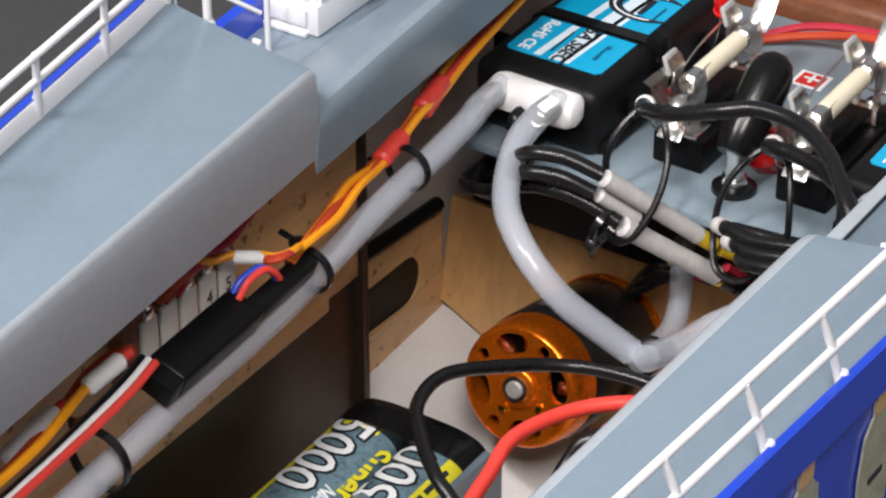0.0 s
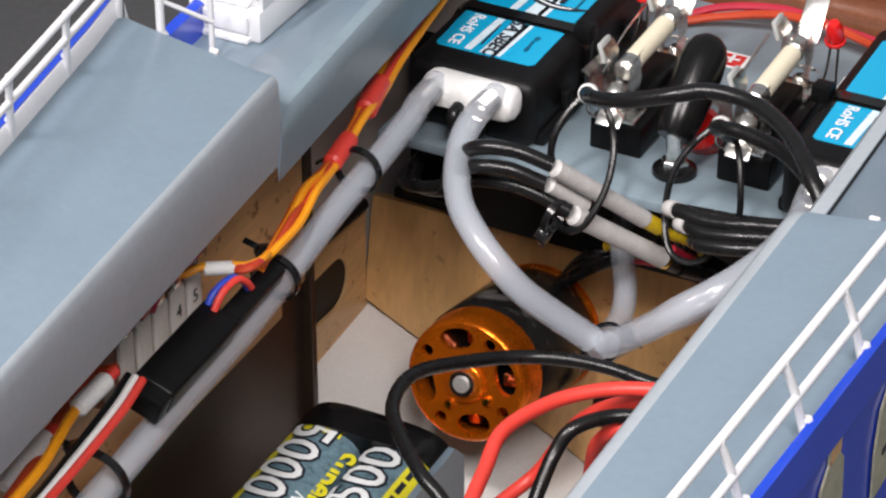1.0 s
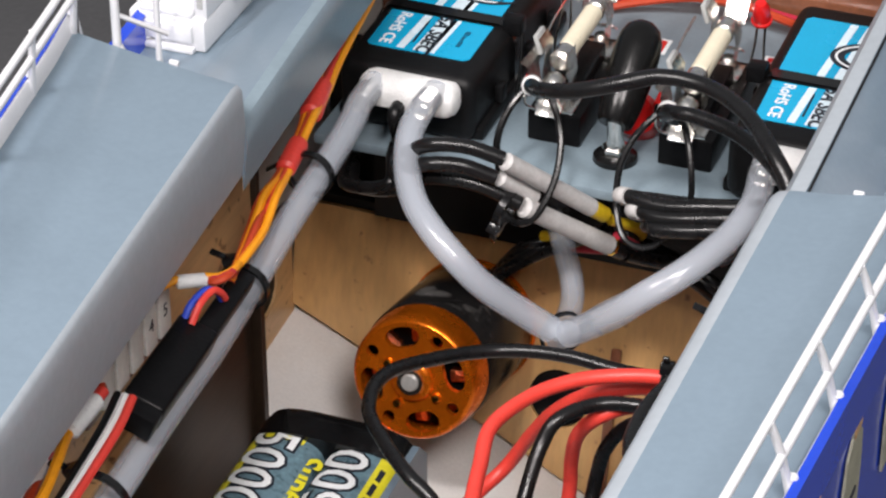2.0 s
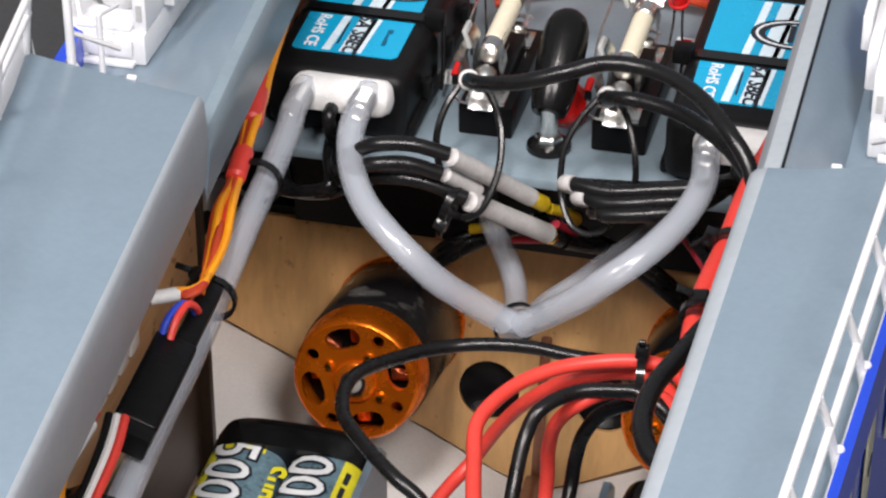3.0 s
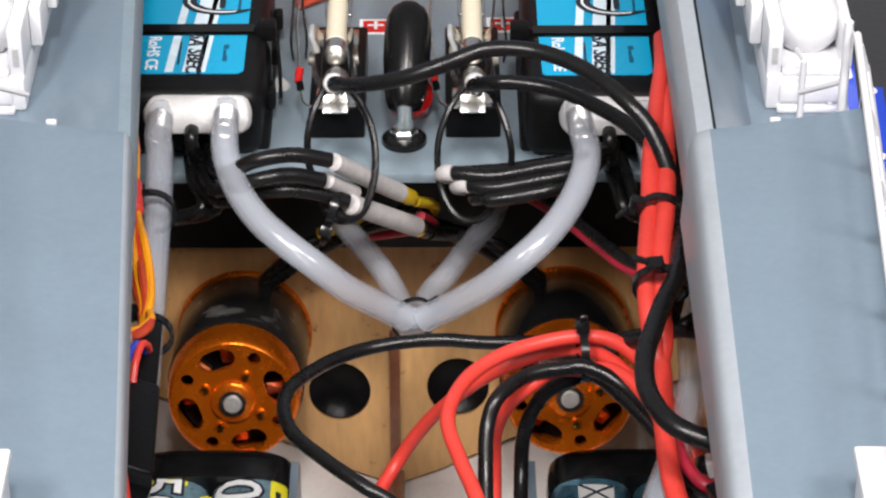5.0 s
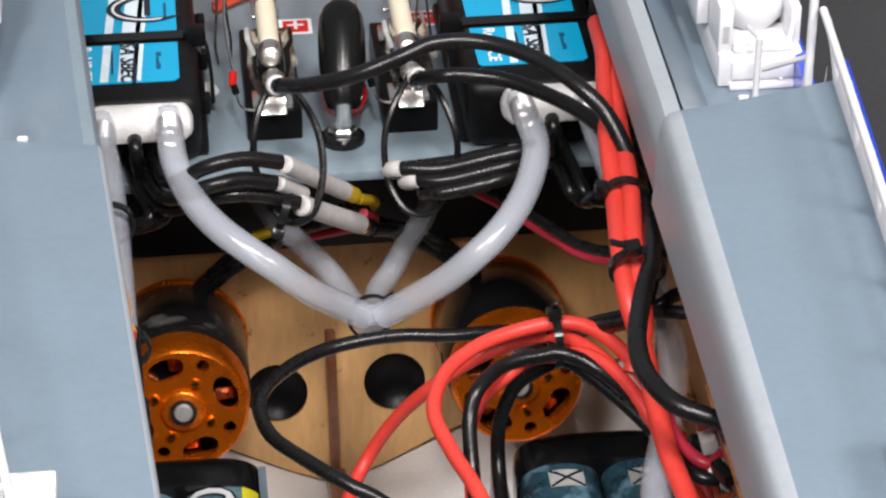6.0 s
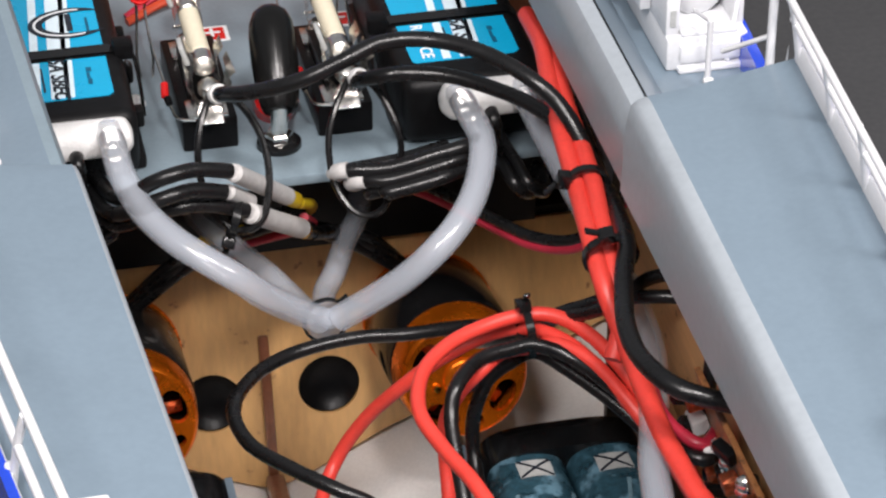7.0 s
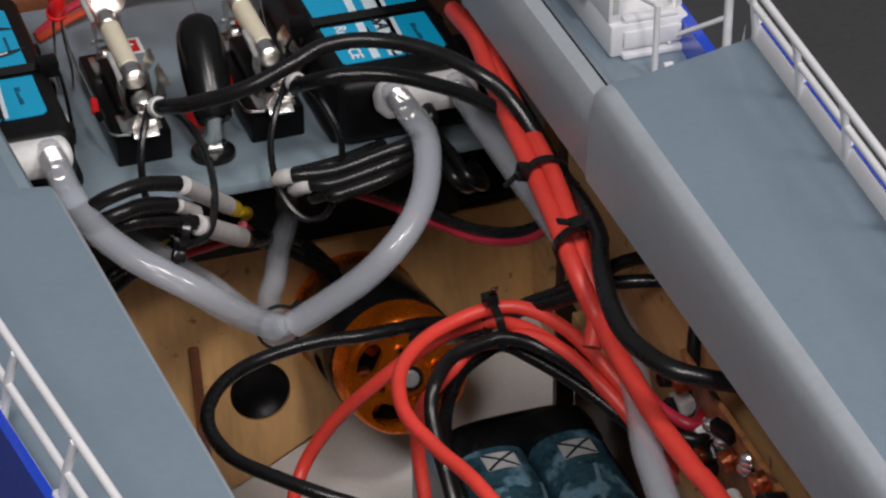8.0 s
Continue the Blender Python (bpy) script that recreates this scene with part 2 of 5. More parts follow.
def cable_tie(name, centre, along, r, label, parent=None, head=(0, 0, 1), width=0.0022, oval=1.0):
    """A tie strap bent round a bundle, with its head and its cut tail."""
    along = Vector(along).normalized()
    h = Vector(head) - along * Vector(head).dot(along)
    h.normalize()
    s = along.cross(h)
    t = thing(name, centre, label, "cable tie", "cable ties")
    c = Vector(centre)
    loop = [c + h * math.cos(w) * r + s * math.sin(w) * r * oval for w in (2 * math.pi * k / 20 for k in range(20))]
    bm = bmesh.new()
    rows = []
    for k, q in enumerate(loop):
        out = (q - c).normalized()
        rows.append([bm.verts.new(q + along * a * width / 2 + out * o) for a, o in ((-1, 0), (1, 0), (1, 0.0009), (-1, 0.0009))])
    for k in range(20):
        a, b = rows[k], rows[(k + 1) % 20]
        for j in range(4):
            bm.faces.new((a[j], a[(j + 1) % 4], b[(j + 1) % 4], b[j]))
    part("strap", bm, BLACKGLOSS, t)
    m = Matrix.Translation(c + h * (r + 0.0012)) @ Matrix((s, along, h)).transposed().to_4x4()
    part("head", turned(box((-0.0022, -0.0018, -0.0012), (0.0022, 0.0018, 0.0022), 0.0004), m), BLACKGLOSS, t)
    part("tail", turned(box((0.002, -0.0009, -0.0004), (0.0062, 0.0009, 0.0005), 0.0002), m @ pose(0, 0, 0.001, 0, -35, 0)), BLACKGLOSS, t)
    return t
# ---- the boat: hull, decks, bulkheads ----
YS = [-0.36 + 0.02 * k for k in range(28)]  # stations from the bow end to aft
STEP = -0.082  # where the raised foredeck ends


def edge_in(side, y):
    return -(0.071 + 0.078 * y) if side < 0 else 0.0755 + 0.021 * y


def edge_low(side, y):
    return -(0.0721 + 0.066 * y) if side < 0 else 0.0730


def edge_out(side, y):
    if side > 0:
        return 0.1240 + 0.06 * y
    f = min(1.0, max(0.0, (-0.05 - y) / 0.05))
    fore = max(0.0905, 0.1262 + 0.155 * y)
    return -((1 - f) * (0.1210 + 0.06 * y) + f * fore)


ground = thing("ground", (0, 0, -0.062), "dark grey cloth-covered floor under the model", "floor", kind="structure")
part("cloth", box((-1.3, -1.2, -0.072), (1.3, 1.5, -0.062)), GROUND, ground)

boat = thing("model_boat", (0, 0, -0.06), "radio-controlled model boat with blue hull and open grey deck", "model boat")
part("stand", box((-0.03, -0.30, -0.062), (0.03, 0.14, -0.0475), 0.003), WOODDARK, boat)
def half_floor(y):
    return min(0.1185, 0.1180 + 0.06 * y, -edge_out(-1, y) - 0.004)


def sheer(y):
    return 0.1985 if y < STEP else 0.1765


YH = sorted(YS + [STEP - 0.0005, STEP + 0.0005])
rows = [[(edge_out(s, y) * a, y, z) for s, a, z in ((-1, 1.0, sheer(y)), (-1, 1.0, 0.16), (-1, 1.0, 0.11), (-1, 0.99, 0.05), (-1, 0.97, 0.014), (-1, 0.5, -0.032), (-1, 0.0, -0.047),
                                                       (1, 0.5, -0.032), (1, 0.97, 0.014), (1, 0.99, 0.05), (1, 1.0, 0.11), (1, 1.0, 0.16), (1, 1.0, sheer(y)))] for y in YH]
part("hull", surface(rows), BLUE, boat, "glossy blue painted hull")
rows = [[(-half_floor(y), y, 0.0195), (-0.058, y, -0.003), (-0.003, y, -0.025), (0.054, y, -0.003), (half_floor(y), y, 0.0195)] for y in YS[:22]]
part("floor_lining", surface(rows), FLOORWHITE, boat, "white painted bottom lining")
for s in (-1, 1):
    rows = [[(s * half_floor(y), y, 0.0190), (s * (half_floor(y) + 0.002), y, 0.08), (edge_out(s, y) - s * 0.004, y, 0.164)] for y in YS]
    part("side_lining", surface(rows), FROST, boat)

    lip, top = [], []
    for y in [STEP - 0.27 + 0.018 * k for k in range(15)] + [STEP - 0.012, STEP - 0.008, STEP - 0.005, STEP - 0.002, STEP]:
        x = edge_in(s, y)
        low = edge_low(s, y)
        f = max(0.0, (y - STEP + 0.005) / 0.005) ** 2
        drop = lambda z: z - f * 0.08 * max(0.0, z - 0.1775)
        lip.append([(low, y, 0.1625), (0.55 * low + 0.45 * x, y, 0.170), (0.25 * low + 0.75 * x, y, drop(0.178)), (x + s * 0.0008, y, drop(0.185)), (x + s * 0.0010, y, drop(0.1890)), (x + s * 0.0016, y, drop(0.1902)), (x + s * 0.0024, y, drop(0.1908))])
        inner = (x + s * 0.0024, y, drop(0.1908))
        if s > 0:
            lip[-1][3:] = [(x + 0.0003, y, drop(0.1845)), (x + 0.0011, y, drop(0.1888)), (x + 0.0026, y, drop(0.1904)), (x + 0.0052, y, drop(0.1912))]
            inner = lip[-1][-1]
        o = edge_out(s, y)
        top.append([inner, (x + s * 0.016, y, 0.1914), ((x + o) / 2, y, 0.1926), (o - s * 0.008, y, 0.1952), (o - s * 0.0010, y, 0.1965)])
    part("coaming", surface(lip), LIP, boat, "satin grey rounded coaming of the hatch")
    part("foredeck", surface(top, 0.0015), DECK, boat, "raised grey painted foredeck")
    fore = lip[-1] + top[-1][1:]
    lip, top = [], []
    for y in [STEP + 0.0005 + 0.016 * k for k in range(18)]:
        x = edge_in(s, y)
        low = edge_low(s, y)
        low += 0.0022 if s > 0 else 0.0
        x = max(x, low + 0.0015) if s < 0 else min(x, low - 0.0012)
        lip.append([(low, y, 0.1575), (0.55 * low + 0.45 * x, y, 0.1650), (0.2 * low + 0.8 * x, y, 0.1715), (x + s * 0.0006, y, 0.1755), (x + s * 0.0020, y, 0.1774), (x + s * 0.0050, y, 0.1780)])
        inner = (x + s * 0.0050, y, 0.1780)
        if s > 0:
            lip[-1] = [(low, y, 0.1600), (0.55 * low + 0.45 * x, y, 0.168), (0.2 * low + 0.8 * x, y, 0.176), (x + 0.0006, y, 0.1805), (x + 0.0030, y, 0.1842), (x + 0.0070, y, 0.1850)]
            inner = lip[-1][-1]
        o = edge_out(s, y)
        top.append([inner, (s * 0.0870, y, 0.1790 if s > 0 else 0.1738), (s * 0.0945, y, 0.1680), (s * 0.0985, y, 0.1670), (o - s * 0.002, y, 0.1670)])
    # +x side takes the lit grey, -x side a duller one, as light falls
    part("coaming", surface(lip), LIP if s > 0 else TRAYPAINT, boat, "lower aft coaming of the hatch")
    part("side_deck", surface(top, 0.0015), DECK, boat, "lower grey side deck")
    aft = lip[0] + top[0][1:]
    aft = [aft[0]] + aft
    part("deck_step", surface([[(p[0], STEP, p[2]) for p in fore], [(p[0], STEP + 0.0004, min(p[2], q[2])) for p, q in zip(aft, fore)]]), DECK, boat, "small step down from the foredeck")
    # bulwark strips along the deck edge
    caps = [[(edge_out(s, y) - s * a, y, z) for a, z in ((0.0014, 0.1955), (0.0006, 0.2010), (0.0002, 0.2016), (-0.0002, 0.2016), (-0.0003, 0.198))] for y in [STEP - 0.27 + 0.018 * k for k in range(16)]]
    part("bulwark_cap", surface(caps), WHITE, boat, "white painted strip along the deck edge")
    caps = [[(edge_out(s, y) - s * a, y, z) for a, z in ((-0.0002, 0.1990), (0.0000, 0.2022), (-0.0022, 0.2022), (-0.0026, 0.190))] for y in [STEP - 0.27 + 0.018 * k for k in range(16)]]
    part("rubbing_strake", surface(caps), BLUE, boat)
    caps = [[(edge_out(s, y) - s * a, y, z) for a, z in ((0.0024, 0.1665), (0.0020, 0.176), (-0.0006, 0.1770), (-0.0008, 0.168))] for y in [STEP + 0.016 * k for k in range(18)]]
    part("bulwark_cap", surface(caps), BLUE, boat, "blue edge of the aft bulwark")
    # end of the raised bulwark sweeping down
    y0, o = STEP, edge_out(s, STEP)
    bm = surface([[(o - s * 0.0030, y0 + 0.014 * k / 6, 0.2010 - 0.0245 * (k / 6) ** 0.6), (o - s * 0.0030, y0 + 0.014 * k / 6, 0.1660)] for k in range(7)])
    part("bulwark_end", bm, WHITE, boat)

part("deck_seam", sweep([(0.0815, y, 0.1846) for y in (-0.0800, -0.02, 0.04, 0.10)], 0.0004, 8, 4), BLACKPAINTSHADE, boat, "thin dark seam along the side deck")
# bow and stern beyond the view, plainly closed
bow = [[(edge_out(q, -0.36) * a * math.sqrt(max(0.0, 1 - (k / 8) ** 2)), -0.36 - 0.0175 * k, z) for q, a, z in ((-1, 1.0, 0.1985), (-1, 1.0, 0.11), (-1, 0.99, 0.05), (-1, 0.97, 0.014), (-1, 0.5, -0.032), (-1, 0.0, -0.047), (1, 0.5, -0.032), (1, 0.97, 0.014), (1, 0.99, 0.05), (1, 1.0, 0.11), (1, 1.0, 0.1985))] for k in range(9)]
part("bow", surface(bow), BLUE, boat)
part("bow_deck", surface([[(r[0][0], r[0][1], 0.1912), (0, r[0][1], 0.1918), (r[-1][0], r[-1][1], 0.1912)] for r in bow]), DECK, boat)
part("stern", box((edge_out(-1, 0.18), 0.1795, -0.02), (edge_out(1, 0.18), 0.1830, 0.1765), 0.001), BLUE, boat)
part("aft_deck", box((-0.081, 0.154, 0.1640), (0.081, 0.1795, 0.1668)), DECK, boat)

# motor bulkhead, square to the shafts
PLATE = Matrix(((1, 0, 0, 0), (0, 0.242, -0.970, 0.052), (0, 0.970, 0.242, 0.009), (0, 0, 0, 1)))
outline = [(-0.1160, 0.0135), (-0.070, -0.0055), (-0.040, -0.0170), (-0.018, -0.0275), (-0.003, -0.0330), (0.012, -0.0275), (0.034, -0.0170), (0.064, -0.0055), (0.1150, 0.0135), (0.1160, 0.0500), (-0.1170, 0.0500)]
bulkhead = sheet(outline, [ring_points(-0.021, 0.0, 0.0101), ring_points(0.0175, 0.0015, 0.0101)], 0.004, PLATE)
part("motor_bulkhead", bulkhead, WOOD, boat, "pale plywood motor bulkhead with two round holes", smooth=False)
for hx, hy in ((-0.021, 0.0), (0.0175, 0.0015)):
    dish = lathe([(0, -0.0042), (0.0040, -0.0038), (0.0075, -0.0024), (0.0095, -0.0008), (0.0100, -0.0012), (0.0100, -0.0038)], PLATE @ Matrix.Translation((hx, hy, 0)), 28)
    part("hole_plug", dish, BLACK, boat, "dished glossy black plug in the bulkhead hole")
# black back, floor and shelf put the shade of the gap into colour
part("gap_shade", box((-0.11, 0.078, -0.02), (0.11, 0.081, 0.1135)), BLACKPAINTSHADE, boat, "black sheet for the shaded gap behind the motors", smooth=False)
part("well_floor", surface([[(-0.105, 0.058, 0.018), (0, 0.058, -0.024), (0.105, 0.058, 0.018)], [(-0.105, 0.080, 0.018), (0, 0.080, -0.024), (0.105, 0.080, 0.018)]]), BLACKPAINTSHADE, boat)
part("shelf", box((-0.11, 0.066, 0.0575), (0.11, 0.079, 0.0605)), BLACKPAINTSHADE, boat)
strip = turned(box((-0.0047, -0.031, 0.0003), (-0.0013, 0.022, 0.0026), 0.0008), PLATE)
part("joint_strip", strip, WOODDARK, boat, "glossy brown resin seam")
part("keel_batten", box((-0.0060, -0.30, -0.0215), (0.0000, 0.042, -0.0150), 0.001), WOODDARK, boat)
part("aft_bulkhead", box((-0.12, 0.150, 0.03), (0.12, 0.153, 0.163)), WOODDARK, boat, "dark wooden bulkhead aft of the tray", smooth=False)
part("aft_beam", box((-0.075, 0.138, 0.112), (0.075, 0.149, 0.1225), 0.001), WOODDARK, boat)

# plywood sides of the motor well
for s in (-1, 1):
    ax, ay = s * 0.030, 0.99955
    turn = Matrix(((ax, 0, ay, s * 0.1130), (ay, 0, -ax, -0.034), (0, 1, 0, 0), (0, 0, 0, 1)))
    slot = [(0.046 + (0.031 if math.cos(w) > 0 else -0.031) * 0.68 + 0.0098 * math.cos(w), 0.0415 - 0.06 * ((0.031 if math.cos(w) > 0 else -0.031) * 0.68 + 0.0098 * math.cos(w)) + 0.0095 * math.sin(w)) for w in (2 * math.pi * (k + 0.5) / 28 for k in range(28))]
    outline = [(-0.008, 0.0165), (0.0905, 0.0185), (0.0905, 0.0585), (0.080, 0.0610), (-0.008, 0.0700)]
    part("well_side", sheet(outline, [slot], 0.003, turn), WOODSIDE, boat, "plywood side board with a long slot", smooth=False)
    part("well_side_backing", box((min(s * 0.1175, s * 0.1185), -0.04, 0.060), (max(s * 0.1175, s * 0.1185), 0.062, 0.150)), FROST if s < 0 else WOODSIDE, boat)
    # black sheet gives the slot its shaded depth
    part("slot_backing", box((min(s * 0.1162, s * 0.1165), -0.030, 0.026), (max(s * 0.1162, s * 0.1165), 0.054, 0.058)), BLACKPAINTSHADE, boat)
    edge = sweep([(s * 0.1125, -0.040, 0.0725), (s * 0.1135, 0.005, 0.0665), (s * 0.1145, 0.052, 0.0615)], 0.0026, 8)
    part("black_edging", edge, BLACKPAINTSHADE, boat)
    part("side_board", box((min(s * 0.091, s * 0.088), -0.228 if s < 0 else -0.345, 0.090), (max(s * 0.091, s * 0.088), -0.0320, 0.166), 0.0006), WOODSIDE, boat, "brown plywood board along the hatch side")
    part("side_batten", box((min(s * 0.0877, s * 0.0825), -0.228 if s < 0 else -0.345, 0.0900), (max(s * 0.0877, s * 0.0845), -0.052, 0.0975), 0.0006), WOODSIDE, boat)
    # lower panel and frame edge are coloured dark for the shaded cavity
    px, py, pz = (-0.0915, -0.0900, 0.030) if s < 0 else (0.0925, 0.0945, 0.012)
    part("lower_panel", box((px, -0.228 if s < 0 else -0.345, pz), (py, -0.0320, 0.0920)), CAVITY, boat, "lower side panel darkened for the shaded cavity")
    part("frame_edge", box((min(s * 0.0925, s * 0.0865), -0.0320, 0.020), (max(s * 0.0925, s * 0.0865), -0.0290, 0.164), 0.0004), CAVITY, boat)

# ---- equipment tray ----
tray = thing("equipment_tray", (0, 0.07, 0.114), "grey painted tray that carries fuses and controllers", "tray")
part("board", box((-0.088, 0.0135, 0.1135), (0.088, 0.134, 0.1170), 0.0007), TRAYPAINT, tray)
# black sheet in place of the tray's own shade below it
part("tray_shade", box((-0.0875, 0.060, 0.0600), (0.0875, 0.0625, 0.1135)), BLACKPAINTSHADE, tray, "black sheet for the shade under the tray")

# ---- motors ----
def motor(at, spin, label, can):
    t = thing("brushless_motor", at, label, "electric motor", "twin motors")
    c = Vector(at)
    m = axis_pose(c, c + Vector((0, 0.970, -0.242))) @ pose(0, 0, 0, 0, 0, spin)
    flip = m @ pose(0, 0, 0, 180, 0, 0)
    windows = []
    for q in range(4):
        mid = math.pi / 2 * q
        arc = []
        for k in range(20):
            w = 2 * math.pi * k / 20
            r, a = 0.0139 + 0.0034 * math.sin(w), mid + 0.40 * math.cos(w) * abs(math.cos(w)) ** -0.3 if abs(math.cos(w)) > 1e-6 else mid
            arc.append((r * math.cos(a), r * math.sin(a)))
        windows.append(arc)
        windows.append(ring_points(0.0152 * math.cos(mid + math.pi / 4), 0.0152 * math.sin(mid + math.pi / 4), 0.0020, 14))
    cap = part("end_cap", sheet(ring_points(0, 0, 0.0186, 48), windows, 0.0022, flip), ANODISED, t, "orange anodised end cap with cut-out windows", smooth=False)
    part("rim", lathe([(0.0186, -0.0001), (0.0192, 0.0003), (0.0198, 0.0014), (0.0203, 0.0070), (0.0206, 0.0120), (0.0186, 0.0122), (0.0184, 0.0010), (0.0186, -0.0001)], m, 56), ANODISED, cap)
    part("hub", lathe([(0, -0.0016), (0.0058, -0.0016), (0.0065, -0.0011), (0.0069, 0.0000), (0.0071, 0.0004)], m, 32), ANODISED, cap)
    part("shaft", lathe([(0, -0.0034), (0.0024, -0.0034), (0.0028, -0.0029), (0.0028, 0.004)], m, 24), BRUSHED, t, "bright steel shaft end")
    part("shaft_collar", lathe([(0.0029, -0.0025), (0.0041, -0.0025), (0.0045, -0.0016), (0.0045, 0.001), (0.0029, 0.001), (0.0029, -0.0025)], m, 24), STEEL, t)
    for q in range(4):
        w = math.pi / 2 * q + math.pi / 4
        p = m @ Vector((0.0092 * math.cos(w), 0.0092 * math.sin(w), -0.0006))
        part("screw", lathe([(0, -0.0010), (0.0011, -0.0008), (0.0016, 0), (0.0016, 0.001)], Matrix.Translation(p) @ m.to_3x3().to_4x4(), 12), BRASS, cap, "small brass-coloured screw")
    part("can", lathe([(0.0186, 0.0122), (0.0207, 0.0123), (0.0210, 0.0128), (0.0210, 0.0520), (0.0204, 0.0532), (0.0150, 0.0534)], m, 56), can, t, "black motor can")
    part("back_ring", lathe([(0.0150, 0.0534), (0.0212, 0.0536), (0.0216, 0.0542), (0.0216, 0.0560), (0.0208, 0.0568), (0.016, 0.0570)], m, 56), ANODISED, t, "thin orange ring behind the can")
    part("mount", lathe([(0.0185, 0.0566), (0.0185, 0.0592), (0.0, 0.0592)], m, 40), BELL, t)
    core = part("stator", lathe([(0, 0.0090), (0.0172, 0.0090), (0.0172, 0.02), (0, 0.02)], m, 32), BLACK, t)
    for q in range(8):
        w = math.pi / 4 * q + 0.2
        p = Matrix.Rotation(w, 4, "Z")
        bm = box((0.0098, -0.0022, 0.0062), (0.0160, 0.0022, 0.0100), 0.0010, 2)
        part("winding", turned(bm, m @ p), COPPER, core, "bare copper winding")
    return t


motor((-0.051, -0.001, 0.045), -19, "outrunner motor with orange cap and scuffed black can", BELL)
motor((0.051, 0.001, 0.045), 32, "outrunner motor with orange cap, half under red cables", BLACKGLOSS)
for s, x in ((-1, -0.051), (1, 0.051)):
    lead = thing("motor_lead", (x, 0.05, 0.05), "black motor leads rising to the tray", "cable", "motor leads")
    for k, mat in enumerate((CABLE, CABLE, CABLE)):
        part("lead", sweep([(x - s * 0.006, 0.050 + 0.003 * k, 0.050), (x - s * 0.020, 0.046, 0.064 + 0.003 * k), (x - s * (0.030 + 0.002 * k), 0.044 + 0.004 * k, 0.072), (x - s * (0.040 + 0.004 * k), 0.040, 0.080 + 0.003 * k), (0.007 - s * 0.002 * k, 0.032, 0.090 + 0.002 * k)], 0.0017, 10), mat, lead)
# ---- speed controllers ----
def controller(dx, dy, label):
    """A black case with a printed label in two pieces, strapped down, with a glued water fitting in front."""
    t = thing("speed_controller", (-0.062 + dx, 0.06 + dy, 0.1172), label, "speed controller", "speed controllers")
    o = Vector((dx, dy, 0))

    def put(name, bm, mat, parent, lab="", smooth=True):
        return part(name, turned(bm, Matrix.Translation(o)), mat, parent, lab, smooth)

    case = put("case", box((-0.0835, 0.0225, 0.1172), (-0.0405, 0.1080, 0.1392), 0.0042, 4), CASE, t)
    put("base_flange", box((-0.0850, 0.0265, 0.1171), (-0.0385, 0.1060, 0.1215), 0.0012), CASE, case)
    for y in (0.040, 0.066, 0.088):
        put("side_lug", box((-0.0400, y, 0.1230), (-0.0372, y + 0.0045, 0.1290), 0.0008), CASE, case)
    z = 0.13925
    lab = put("label", sheet([(-0.0785, 0.0345), (-0.0775, 0.0335), (-0.0475, 0.0335), (-0.0460, 0.0350), (-0.0460, 0.0560), (-0.0790, 0.0560)], [], 0.0003, Matrix.Translation((0, 0, z + 0.0003))), CYAN, t, "cyan printed label", False)
    back = put("label", sheet([(-0.0790, 0.0622), (-0.0460, 0.0622), (-0.0460, 0.0960), (-0.0475, 0.0975), (-0.0775, 0.0975), (-0.0790, 0.0960)], [], 0.0003, Matrix.Translation((0, 0, z + 0.0003))), CYAN, t, "cyan printed label with a black crescent", False)
    zz = z + 0.00042
    for a, b, w in ((-0.0692, -0.0668, ICE), (-0.0640, -0.0585, ICE), (-0.0600, -0.0572, ICE)):
        put("band", sheet([(a, 0.0342), (b, 0.0342), (b + 0.0012, 0.0556), (a + 0.0012, 0.0556)], [], 0.0001, Matrix.Translation((0, 0, zz))), w, lab, "", False)
        put("band", sheet([(a + 0.0015, 0.0626), (b + 0.0015, 0.0626), (b + 0.0038, 0.0968), (a + 0.0038, 0.0968)], [], 0.0001, Matrix.Translation((0, 0, zz))), w, back, "", False)
    down = pose(0, 0, 0, 0, 0, -90)
    put("print", lettering("RoHS CE", 0.0052, Matrix.Translation((-0.0735, 0.0450, zz + 0.0002)) @ down, bold=0.00008), WHITEINK, lab, "", False)
    put("print", lettering("5A SBEC", 0.0064, Matrix.Translation((-0.0610, 0.0450, zz + 0.0003)) @ down, 0.25, 0.00012), INK, lab, "", False)
    put("print", box((-0.0658, 0.0385, zz), (-0.0652, 0.0520, zz + 0.0001)), INK, lab, "", False)
    for a, b, c in ((0.0500, 0.0478, 0.0016), (0.0472, 0.0440, 0.0009), (0.0436, 0.0404, 0.0013)):
        put("script_bar", box((-0.0526, b, zz), (-0.0526 + c, a, zz + 0.0001)), DARKCYAN, lab, "plain dark bar of small print", False)
    def arc(a, b, shift, lo, hi):
        return [(shift + a * math.cos(w), b * math.sin(w)) for w in [radians(lo + (hi - lo) * k / 20) for k in range(21)]]

    at = Matrix.Translation((-0.0545, 0.0775, zz + 0.0002)) @ pose(0, 0, 0, 0, 0, 4)
    put("crescent", sheet(arc(0.0125, 0.0092, 0, 48, 318) + arc(0.0118, 0.0066, 0.0036, 60, 300)[::-1], [], 0.0001, at), INK, back, "", False)
    put("crescent_line", sheet(arc(0.0116, 0.0080, 0.0006, 75, 285) + arc(0.0113, 0.0074, 0.0011, 75, 285)[::-1], [], 0.0001, Matrix.Translation((0, 0, 0.0001)) @ at), WHITEINK, back, "", False)
    put("print", box((-0.0555, 0.0725, zz + 0.0002), (-0.0537, 0.0830, zz + 0.0003)), INK, back, "", False)
    put("print", box((-0.0497, 0.0710, zz), (-0.0489, 0.0800, zz + 0.0001)), DARKCYAN, back, "", False)
